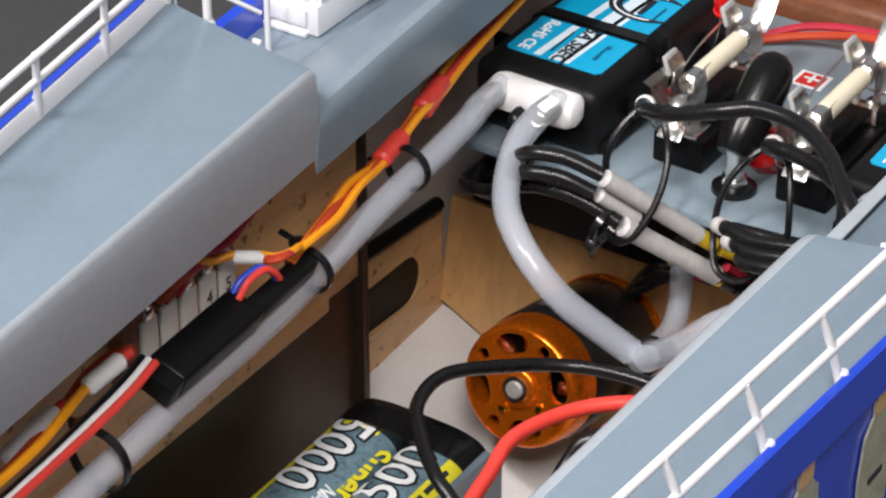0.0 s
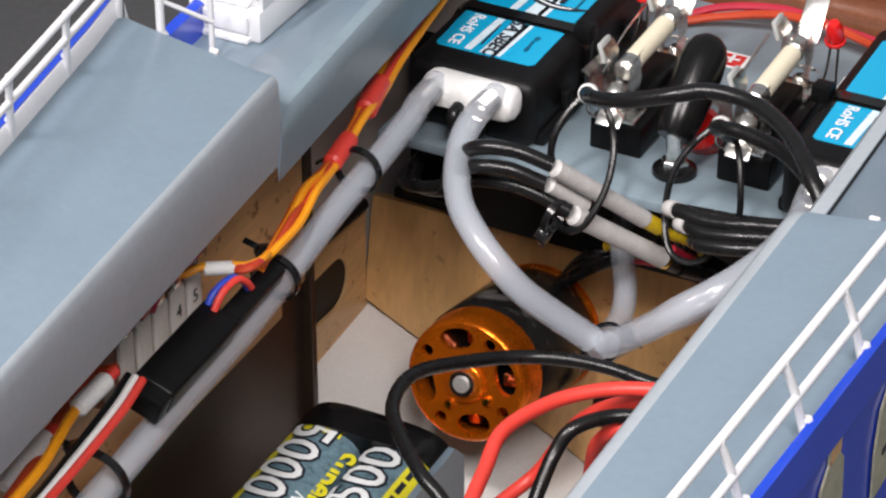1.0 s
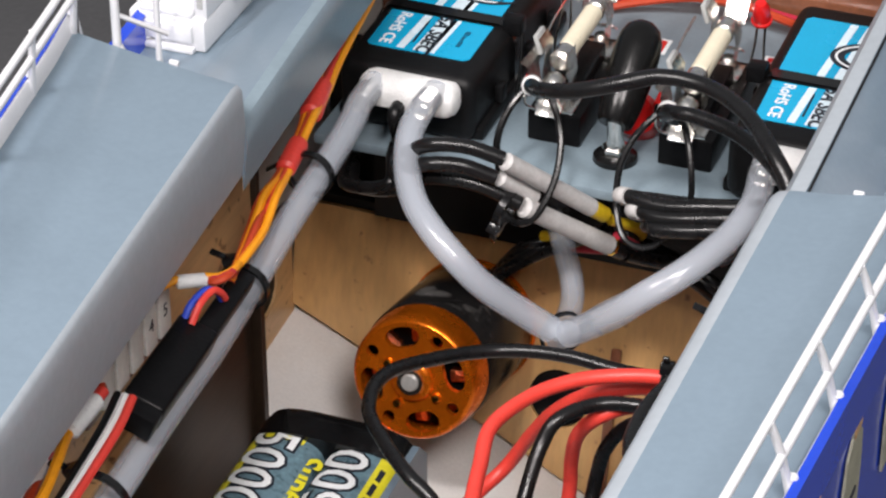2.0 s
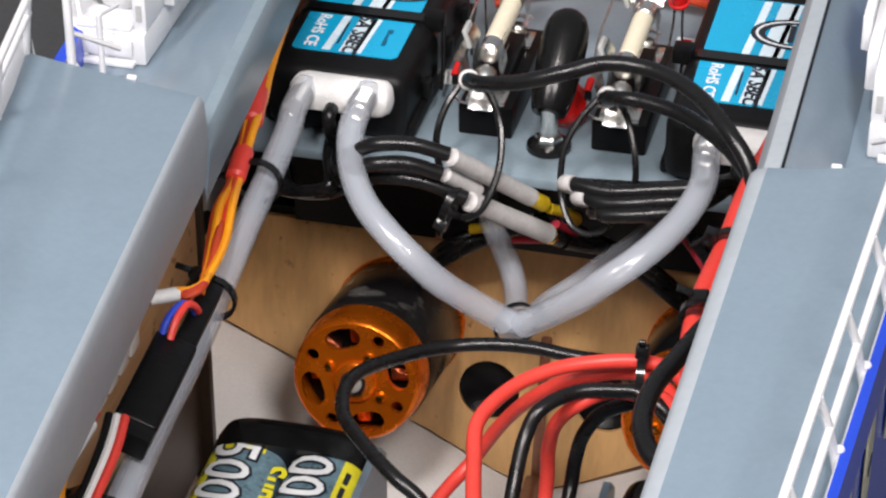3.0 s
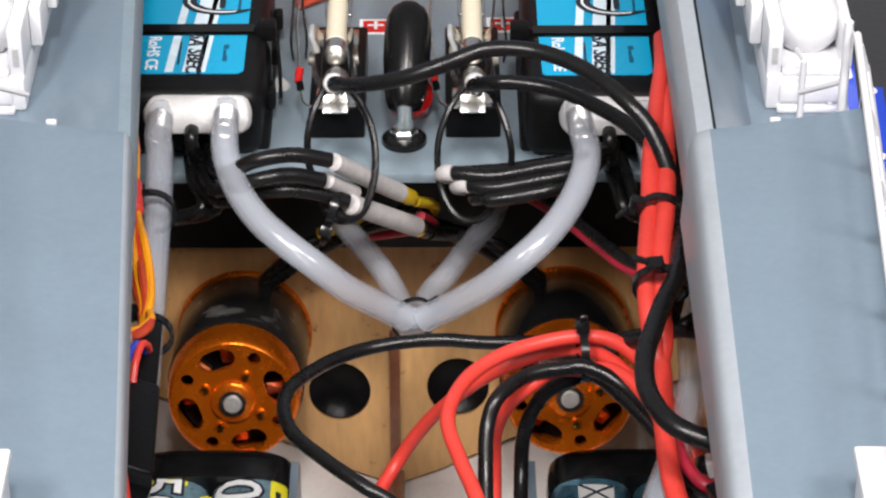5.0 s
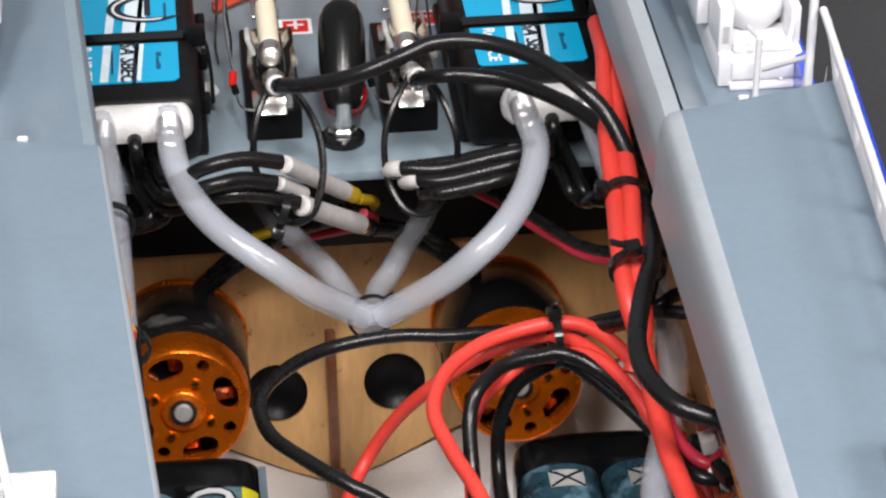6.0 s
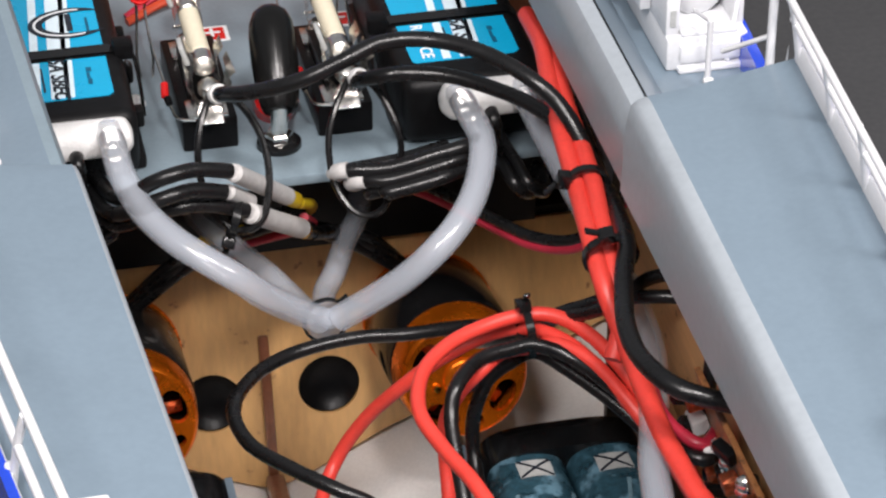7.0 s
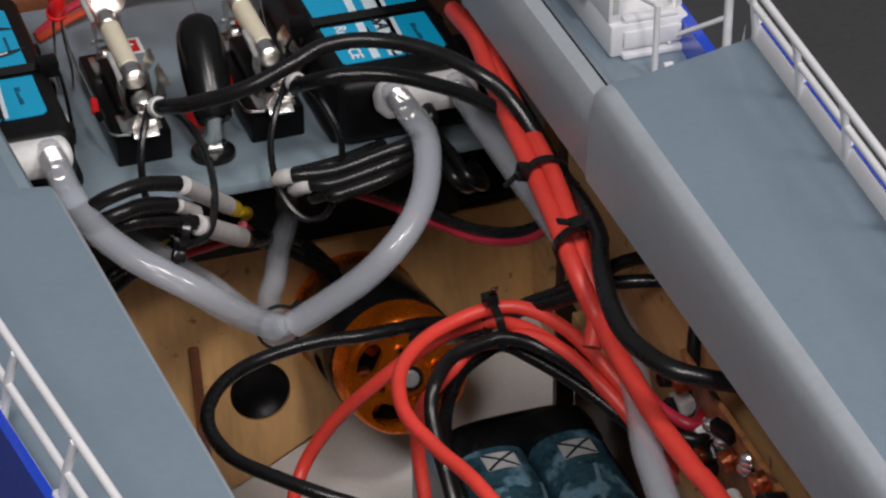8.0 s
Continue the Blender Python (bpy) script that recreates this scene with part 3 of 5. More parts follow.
    glue = box((-0.0740, 0.0120, 0.1295), (-0.0428, 0.0232, 0.1402), 0.0044, 4)
    for v in glue.verts:
        v.co += noise.noise_vector(v.co * 260) * 0.0009
    put("glue", glue, GLUE, t, "lump of white glue round the water nipples")
    for x in (-0.0688, -0.0498):
        put("nipple", rod((x, 0.0200, 0.1370), (x, 0.0050, 0.1368), 0.0027, 14), STEEL, t, "metal water nipple")
    put("lead", sweep([(-0.0598, 0.0140, 0.1335), (-0.0598, 0.0085, 0.1320), (-0.0592, 0.0095, 0.1250), (-0.0585, 0.0130, 0.1190), (-0.0560, 0.0180, 0.1130)], 0.0021, 12), CABLE, t, "black lead from below the glue")
    strap = thing("case_strap", (-0.062 + dx, 0.0592 + dy, 0.1172), "black plastic strap holding a speed controller down", "cable tie", "case straps")
    band = surface([[(-0.0392 + dx, y, 0.1172), (-0.0392 + dx, y, 0.1345), (-0.0412 + dx, y, 0.1385), (-0.0445 + dx, y, 0.1404), (-0.0800 + dx, y, 0.1404), (-0.0828 + dx, y, 0.1385), (-0.0848 + dx, y, 0.1345), (-0.0848 + dx, y, 0.1172)] for y in (0.0568 + dy, 0.0592 + dy, 0.0616 + dy)])
    part("band", band, BLACKGLOSS, strap)
    hx = -0.0405 if dx == 0 else -0.0845
    part("tail", sweep([(hx + dx + 0.001, 0.0592 + dy, 0.1400), (hx + dx + 0.0030, 0.0575 + dy, 0.1370), (hx + dx + 0.0040, 0.0540 + dy, 0.1290), (hx + dx + 0.0042, 0.0500 + dy, 0.1210)], 0.0006, 8), BLACKGLOSS, strap)
    part("head", box((hx + dx - 0.0030, 0.0562 + dy, 0.1370), (hx + dx + 0.0030, 0.0622 + dy, 0.1424), 0.0008), BLACK, strap)
    return t


controller(0.0, 0.0, "black speed controller with cyan label and milky hoses")
controller(0.1205, -0.0015, "black speed controller with cyan label beside red cables")


# ---- water hoses ----
def hose(points, label, ends=(), r=0.0040):
    t = thing("water_hose", points[0], label, "hose", "water hoses")
    part("hose_wall", sweep(points, r, 20, 14 if ends else 10), TUBE, t)
    if ends:
        way = (Vector(points[1]) - Vector(points[0])).normalized()
        at = Vector(points[0])
        for k in range(6):
            part("rib", lathe([(r - 0.0008, -0.0004), (r - 0.0003, 0), (r - 0.0008, 0.0004)], axis_pose(at + way * (0.0048 + 0.0014 * k), at + way * 2), 20), STEEL, t, "rib of the nipple showing through")
    return t


hose([(-0.0688, 0.0165, 0.1370), (-0.0688, 0.0040, 0.1365), (-0.0676, -0.0060, 0.1355), (-0.0662, -0.0286, 0.1345), (-0.0652, -0.0545, 0.1335), (-0.0645, -0.0790, 0.1305), (-0.0638, -0.1100, 0.1270), (-0.0630, -0.145, 0.1262), (-0.0608, -0.180, 0.1262), (-0.0570, -0.25, 0.126), (-0.0530, -0.33, 0.126)], "milky silicone hose along the hatch side with cable ties", (1,))
hose([(-0.0498, 0.0165, 0.1376), (-0.0496, 0.0060, 0.1385), (-0.0488, -0.0068, 0.1370), (-0.0450, -0.0192, 0.1330), (-0.0384, -0.0305, 0.1300), (-0.0305, -0.0372, 0.1262), (-0.0224, -0.0408, 0.1212), (-0.0145, -0.0395, 0.1130), (-0.0059, -0.0340, 0.1035), (0.0020, -0.0285, 0.0950)], "milky silicone hose curving down to the junction", (1,))
hose([(0.0517, 0.0150, 0.1376), (0.0520, 0.0050, 0.1388), (0.0533, -0.0087, 0.1370), (0.0507, -0.0195, 0.1335), (0.0459, -0.0297, 0.1306), (0.0398, -0.0370, 0.1270), (0.0327, -0.0408, 0.1220), (0.0252, -0.0395, 0.1140), (0.0165, -0.0350, 0.1048), (0.0075, -0.0295, 0.0955)], "milky silicone hose curving down from the second controller", (1,))
hose([(0.0707, 0.0150, 0.1372), (0.0710, 0.0040, 0.1372), (0.0730, -0.020, 0.1340), (0.0765, -0.060, 0.1290), (0.0768, -0.100, 0.1270), (0.0700, -0.130, 0.1255), (0.0632, -0.155, 0.1250), (0.0580, -0.20, 0.125), (0.052, -0.33, 0.124)], "milky silicone hose running forward past red cables", (1,))
hose([(0.0028, -0.0250, 0.0900), (-0.0012, 0.0000, 0.0835), (-0.0060, 0.0150, 0.0825), (-0.0126, 0.0286, 0.0825), (-0.0198, 0.0435, 0.0825), (-0.024, 0.058, 0.082)], "milky hose from the junction under the tray", (), 0.0036)
hose([(0.0055, -0.0250, 0.0900), (0.0080, 0.0000, 0.0825), (0.0140, 0.0150, 0.0805), (0.0204, 0.0328, 0.0785), (0.0273, 0.0476, 0.078), (0.030, 0.058, 0.078)], "milky hose from the junction under the tray", (), 0.0036)
joint = thing("hose_junction", (0.003, -0.018, 0.086), "clear plastic junction joining four milky hoses", "hose junction")
part("body", rod((0.0045, -0.0305, 0.0965), (0.0040, -0.0200, 0.0880), 0.0030, 16, cap=0.0010), TUBE, joint)
cable_tie("cable_tie", (0.0042, -0.0250, 0.0920), (0.2, 0.3, -0.5), 0.0060, "thin black tie round the hose junction", head=(0.8, 0.3, 0.2), width=0.0012)

# ---- fuse holders ----
def fuse_holder(dx, label):
    x = -0.0190 + dx
    t = thing("fuse_holder", (x, 0.055, 0.1172), label, "fuse holder", "fuse holders")
    base = part("base", box((x - 0.0080, 0.0330, 0.1171), (x + 0.0085, 0.0830, 0.1275), 0.0008), BLACK, t)
    part("ridge", box((x - 0.0045, 0.0440, 0.1275), (x + 0.0045, 0.0700, 0.1330), 0.0006), BLACK, base)
    for y, s in ((0.0385, -1), (0.0740, 1)):
        clip = part("clip", box((x - 0.0060, y - 0.0050, 0.1276), (x + 0.0060, y + 0.0045, 0.1290), 0.0004), STEEL, t, "bright spring clip")
        for q in (-1, 1):
            prong = surface([[(x + q * a, y + b, z) for a, z in ((0.0030, 0.1290), (0.0036, 0.1340), (0.0042, 0.1395), (0.0036, 0.1445), (0.0034, 0.1470), (0.0054, 0.1505))] for b in (-0.0038, 0.0038)])
            bmesh.ops.solidify(prong, geom=list(prong.faces), thickness=0.0006)
            part("prong", prong, STEEL, clip)
        part("ear", turned(box((-0.0008, -0.0036, -0.0030), (0.0008, 0.0036, 0.0034), 0.0006), pose(x - 0.0058, y, 0.1480, 0, -18, 0)), GREYINK, clip, "grey plastic ear")
        part("tab", turned(box((-0.0038, -0.0035, -0.0004), (0.0038, 0.0035, 0.0004), 0.0003), pose(x, y + s * 0.0085, 0.1315, -s * 35, 0, 0)), STEEL, clip)
        part("screw", lathe([(0, 0.0014), (0.0016, 0.0013), (0.0024, 0.0006), (0.0026, 0)], Matrix.Translation((x, y + s * 0.006, 0.1290)), 16), STEEL, clip)
    part("solder_blob", lathe([(0, -0.0034), (0.0020, -0.0028), (0.0034, -0.0008), (0.0033, 0.0012), (0.0018, 0.0028), (0, 0.0032)], Matrix.Translation((x + 0.0004, 0.0325, 0.1385)), 18), STEEL, t, "bright blob of solder")
    for q in (-1, 1):
        arm = surface([[(x + q * a, 0.0300 + b, z) for a, b, z in ((0.0022, 0.0, 0.1330), (0.0052, -0.001, 0.1375), (0.0066, -0.002, 0.1420), (0.0058, -0.004, 0.1455), (0.0074, -0.006, 0.1480))], [(x + q * a, 0.0350 + b, z) for a, b, z in ((0.0022, 0.0, 0.1330), (0.0050, 0.001, 0.1375), (0.0060, 0.002, 0.1420), (0.0054, 0.002, 0.1455), (0.0066, 0.002, 0.1480))]])
        bmesh.ops.solidify(arm, geom=list(arm.faces), thickness=0.0006)
        part("spring_arm", arm, STEEL, t, "bent bright spring arm")
    part("blade", turned(box((-0.0036, 0.0, -0.0005), (0.0036, 0.0150, 0.0005), 0.0003), pose(x + 0.001, 0.0790, 0.1420, 48, 0, 0)), STEEL, t, "bright blade terminal")
    fuse = part("fuse", rod((x, 0.0445, 0.1425), (x, 0.0700, 0.1425), 0.0031, 20), CERAMIC, t, "cream ceramic fuse body")
    for a, b in ((0.0372, 0.0448), (0.0698, 0.0775)):
        part("fuse_cap", rod((x, a, 0.1425), (x, b, 0.1425), 0.0033, 20, cap=0.0009), STEEL, fuse)
    return t


fuse_holder(0.0, "black fuse holder with a cream ceramic fuse")
fuse_holder(0.0405, "black fuse holder with cream fuse beside cables")

# ---- switch with a rubber boot ----
switch = thing("toggle_switch", (0.0012, 0.0315, 0.1171), "black rubber-booted switch on a bright threaded post", "switch")
part("washer", lathe([(0, 0.0024), (0.0050, 0.0024), (0.0066, 0.0014), (0.0068, 0)], Matrix.Translation((0.0012, 0.0315, 0.1171)), 28), BLACKGLOSS, switch)
part("nut", lathe([(0, 0.0050), (0.0032, 0.0050), (0.0042, 0.0042), (0.0042, 0.0022)], Matrix.Translation((0.0012, 0.0315, 0.1171)), 6), STEEL, switch)
part("post", rod((0.0012, 0.0315, 0.1190), (0.0016, 0.0285, 0.1365), 0.0026, 18), STEEL, switch, "bright metal post")
boot = lathe([(0, -0.001), (0.70, -0.0008), (0.80, 0.001), (0.92, 0.006), (1.0, 0.014), (1.0, 0.022), (0.93, 0.0265), (0.72, 0.0298), (0.40, 0.0315), (0, 0.0320)], axis_pose((0.0015, 0.0290, 0.1310), (0.0028, 0.0520, 0.1520)) @ Matrix.Diagonal((0.0070, 0.0074, 1, 1)), 28)
part("boot", boot, RUBBER, switch, "long black rubber boot")
stud = thing("terminal_stud", (0.0030, 0.052, 0.1171), "red insulated terminal on the grey tray", "terminal")
part("stem", rod((0.0030, 0.0520, 0.1171), (0.0030, 0.0500, 0.1210), 0.0022, 14), STEEL, stud)
part("cap", rod((0.0030, 0.0510, 0.1190), (0.0030, 0.0440, 0.1265), 0.0068, 22, cap=0.0016), REDPLASTIC, stud)

# ---- plus signs, lamps and small parts on the tray ----
for x, y in ((-0.0085, 0.1010), (0.0320, 0.1020)):
    sign = thing("plus_sign", (x, y, 0.1171), "small white and red sticker with a plus sign", "sticker", "plus stickers")
    part("border", box((x - 0.0052, y - 0.0048, 0.11705), (x + 0.0052, y + 0.0048, 0.1172)), WHITEINK, sign, "", False)
    field = part("field", box((x - 0.0040, y - 0.0037, 0.1172), (x + 0.0040, y + 0.0037, 0.1173)), REDPLASTIC, sign, "", False)
    part("cross", lettering("+", 0.0105, Matrix.Translation((x, y, 0.11745)), bold=0.0001), WHITEINK, field, "", False)
for x, y in ((-0.0320, 0.0850), (0.0300, 0.0840)):
    led = thing("red_led", (x, y, 0.1171), "red indicator lamp on thin wire legs", "indicator lamp", "indicator lamps")
    part("lens", lathe([(0, 0.0085), (0.0016, 0.0080), (0.0026, 0.0062), (0.0028, 0.0010), (0.0033, 0.0008), (0.0033, 0), (0, 0)], Matrix.Translation((x, y, 0.1420)) @ pose(0, 0, 0, 20, 0, 0), 20), REDPLASTIC, led)
    for d in (-0.0012, 0.0012):
        part("leg", sweep([(x + d, y, 0.1425), (x + d * 1.2, y - 0.001, 0.1340), (x + d * 2, y - 0.004, 0.1240), (x + d * 1.5, y - 0.006, 0.1170)], 0.00045, 6, 5), STEEL, led)
for x in (-0.0300, 0.0105):
    res = thing("resistor", (x, 0.045, 0.130), "tiny red and black resistor with bare leads", "resistor", "resistors")
    part("bead", rod((x, 0.0475, 0.1330), (x - 0.0005, 0.0425, 0.1310), 0.0012, 12, cap=0.0004), REDPLASTIC, res)
    part("band", rod((x, 0.0425, 0.1310), (x + 0.0004, 0.0400, 0.1300), 0.0011, 12), BLACK, res)
    part("lead", sweep([(x - 0.001, 0.083, 0.140), (x - 0.0015, 0.066, 0.137), (x, 0.0475, 0.1330)], 0.0004, 6, 5), STEEL, res)
    part("lead", sweep([(x + 0.0004, 0.0400, 0.1300), (x + 0.002, 0.0340, 0.1285), (x + 0.007, 0.0310, 0.1290)], 0.0004, 6, 5), STEEL, res)
for x in (-0.0375,):
    dab = thing("glue_dab", (x, 0.062, 0.117), "white dab of glue on the grey tray", "glue", "glue dabs")
    part("dab", lathe([(0, 0.0030), (0.0018, 0.0024), (0.0030, 0.0008), (0.0034, 0)], Matrix.Translation((x, 0.0640, 0.1170)), 16), GLUE, dab)

# ---- cables on the tray ----
def cable(name, points, r, mat, label, group="", seg=12, per=8, flat=1.0):
    t = thing(name, points[0], label, "cable", group)
    part("jacket", sweep(points, r, seg, per, flat=flat), mat, t)
    return t


cable("power_cable", [(-0.0175, 0.0200, 0.1420), (-0.0185, 0.0110, 0.1490), (-0.0120, 0.0000, 0.1550), (0.0010, -0.0085, 0.1620), (0.0135, -0.0090, 0.1670), (0.0249, -0.0063, 0.1700), (0.0386, -0.0083, 0.1705), (0.0514, -0.0174, 0.1700), (0.0624, -0.0300, 0.1670), (0.0700, -0.0380, 0.1600), (0.0745, -0.0520, 0.1500), (0.076, -0.075, 0.142)], 0.0023, CABLE, "thick black cable arching over the tray", "tray cables")
cable("power_cable", [(0.0225, 0.0190, 0.1420), (0.0215, 0.0090, 0.1495), (0.0270, 0.0020, 0.1545), (0.0340, 0.0001, 0.1555), (0.0450, -0.0039, 0.1555), (0.0553, -0.0119, 0.1550), (0.0645, -0.0230, 0.1545), (0.0715, -0.0355, 0.1520), (0.076, -0.050, 0.145)], 0.0022, CABLE, "thick black cable from the second fuse", "tray cables")
for x in (-0.0190, 0.0215):
    ferrule = thing("solder_lug", (x, 0.014, 0.148), "bright soldered lug at a fuse clip", "solder lug", "solder lugs")
    lug = lathe([(0.0028, -0.0016), (0.0031, 0), (0.0028, 0.0016), (0.0022, 0.0016), (0.0022, -0.0016), (0.0028, -0.0016)], Matrix.Translation((x + 0.0004, 0.0118, 0.1486)) @ pose(0, 0, 0, 60, 25, 0), 18)
    part("sleeve", lug, GLUE, ferrule)
    part("lug", surface([[(x - 0.003, 0.0160, 0.1430), (x + 0.003, 0.0160, 0.1430)], [(x - 0.003, 0.0240, 0.1400), (x + 0.003, 0.0240, 0.1400)], [(x - 0.004, 0.0300, 0.1320), (x + 0.004, 0.0300, 0.1320)]], 0.0007), STEEL, ferrule)
for k, (mat, lab) in enumerate(((BROWNWIRE, "rust-red wire lying behind the fuses"), (REDDARK, "dark red wire lying behind the fuses"))):
    cable("rear_wire", [(-0.0340, 0.1120 + 0.003 * k, 0.1185), (-0.0200, 0.1180 + 0.003 * k, 0.1215 + 0.002 * k), (0.0000, 0.1200 + 0.004 * k, 0.1260), (0.0180, 0.1170 + 0.004 * k, 0.1275 - 0.002 * k), (0.0340, 0.1190 + 0.003 * k, 0.1230), (0.0400, 0.1290, 0.1190)], 0.0014, mat, lab, "rear wires", 8)
# slim loops hanging from the fuse clips round the cable bundles
cable("wire_loop", [(-0.0205, 0.0150, 0.1470), (-0.0245, 0.0085, 0.1410), (-0.0262, 0.0040, 0.1330), (-0.0250, 0.0030, 0.1230), (-0.0190, -0.0060, 0.1145), (-0.0110, -0.0085, 0.1170), (-0.0070, -0.0020, 0.1260), (-0.0075, 0.0055, 0.1360), (-0.0120, 0.0115, 0.1440), (-0.0180, 0.0150, 0.1475)], 0.0011, CABLE, "slim black wire loop hung from a fuse clip", "wire loops", 8)
cable("wire_loop", [(0.0195, 0.0150, 0.1470), (0.0140, 0.0080, 0.1410), (0.0112, 0.0030, 0.1330), (0.0120, -0.0020, 0.1225), (0.0170, -0.0080, 0.1160), (0.0250, -0.0060, 0.1150), (0.0315, 0.0020, 0.1240), (0.0318, 0.0040, 0.1340), (0.0275, 0.0110, 0.1440), (0.0220, 0.0150, 0.1475)], 0.0010, CABLE, "slim black wire loop round grey-tipped cables", "wire loops", 8)
cable_tie("cable_tie", (-0.0185, -0.0090, 0.1195), (1, -0.2, -0.3), 0.0052, "black tie with its head hanging down", head=(0, -0.5, -0.8))

# left bundle into two shrink sleeves
for k, (a, b, c) in enumerate((((-0.055, 0.016, 0.124), (-0.0400, -0.0160, 0.1400), (-0.0190, -0.0110, 0.1370)), ((-0.0580, 0.014, 0.121), (-0.0400, -0.0175, 0.1345), (-0.0210, -0.0120, 0.1310)), ((-0.060, 0.012, 0.119), (-0.0380, -0.0130, 0.1280), (-0.0145, -0.0085, 0.1215)))):
    cable("motor_cable", [a, ((a[0] + b[0]) / 2 - 0.003, (a[1] + b[1]) / 2 - 0.007, (a[2] + b[2]) / 2 - 0.002), b, ((b[0] + c[0]) / 2, (b[1] + c[1]) / 2 - 0.0005, (b[2] + c[2]) / 2 + 0.0022), c], 0.0022, CABLE, "black motor cable from the controller", "motor cables")
for a, b, w in (((-0.0185, -0.0118, 0.1370), (0.0005, 0.0130, 0.1105), 0.0027), ((-0.0205, -0.0110, 0.1305), (-0.0125, -0.0010, 0.1195), 0.0024), ((-0.0140, -0.0082, 0.1205), (0.0050, 0.0170, 0.0960), 0.0030)):
    sl = thing("shrink_sleeve", a, "grey-white heat-shrink sleeve on a motor cable", "cable sleeve", "shrink sleeves")
    bm = rod(a, b, w, 16, cap=0.0008)
    part("sleeve", bm, SLEEVE, sl)
    u = (Vector(b) - Vector(a)).normalized()
    if w > 0.0025:
        part("plug", rod(Vector(b) - u * 0.001, Vector(b) + u * 0.0065, w * 0.9, 14, cap=0.0008), YELLOW if w < 0.003 else CABLE, sl, "coloured plug end")
    if w > 0.0029:
        part("ring", lathe([(w * 0.92, 0), (w * 0.97, 0.0003), (w * 0.97, 0.0010), (w * 0.90, 0.0012)], axis_pose(Vector(b) - u * 0.0002, Vector(b) + u), 16), BRASS, sl, "gold ring at the sleeve end")
cable("motor_cable", [(0.0045, 0.0180, 0.1045), (0.0090, 0.0250, 0.0990), (0.0100, 0.0330, 0.0920), (0.0050, 0.0390, 0.0850), (-0.0100, 0.0440, 0.0800), (-0.0260, 0.0470, 0.0740)], 0.0017, YELLOW, "yellow motor lead dropping to the bulkhead", "motor cables")
cable("motor_cable", [(0.0085, 0.0215, 0.0910), (0.0150, 0.0300, 0.0850), (0.0170, 0.0380, 0.0800), (0.0060, 0.0450, 0.0770), (-0.0150, 0.0500, 0.0720)], 0.0022, CABLE, "black motor lead dropping to the bulkhead", "motor cables")
cable("motor_cable", [(0.006, 0.020, 0.098), (0.010, 0.030, 0.088), (0.0, 0.040, 0.079), (-0.018, 0.045, 0.073)], 0.0015, REDDARK, "dark red motor lead dropping to the bulkhead", "motor cables")
# right bundle turned back on itself
for k in range(3):
    z, y = 0.1275 - 0.0026 * k, -0.0030 - 0.0022 * k
    x = 0.0140 + 0.0045 * k
    cable("motor_cable", [(0.0620, 0.0100, 0.1290), (0.0520, -0.0040, 0.1325 - 0.003 * k), (0.0400, y - 0.003, z + 0.0035), (0.0270, y - 0.003, z + 0.001), (x + 0.002, y, z), (x - 0.0012, y + 0.004, z - 0.003), (x + 0.004, y + 0.008, z - 0.005), (0.0330, y + 0.010, z - 0.005), (0.0480, y + 0.016, z - 0.006)], 0.0022, CABLE, "black motor cable doubled back in a bundle", "motor cables")
    if k < 2:
        sl = thing("shrink_sleeve", (x, y, z), "grey-white heat-shrink sleeve at a cable bend", "cable sleeve", "shrink sleeves")
        part("sleeve", sweep([(x + 0.0016, y - 0.0001, z + 0.0001), (x - 0.0004, y + 0.0010, z - 0.0006), (x - 0.0016, y + 0.0038, z - 0.0028), (x + 0.0002, y + 0.0058, z - 0.0043)], 0.0025, 12, 5), SLEEVE, sl)
for s, x in ((-1, -0.062), (1, 0.060)):
    for k in range(2):
        cable("signal_cable", [(x + 0.004 * k, 0.0220, 0.1210), (x + 0.004 * k + 0.002, 0.0080, 0.1195), (x + 0.005 + 0.004 * k, -0.0040, 0.1160), (x + 0.012 * s + 0.004 * k, 0.004, 0.108), (x + 0.02 * s, 0.03, 0.100)], 0.0020, CABLE, "black cable bending under the tray edge", "signal cables")
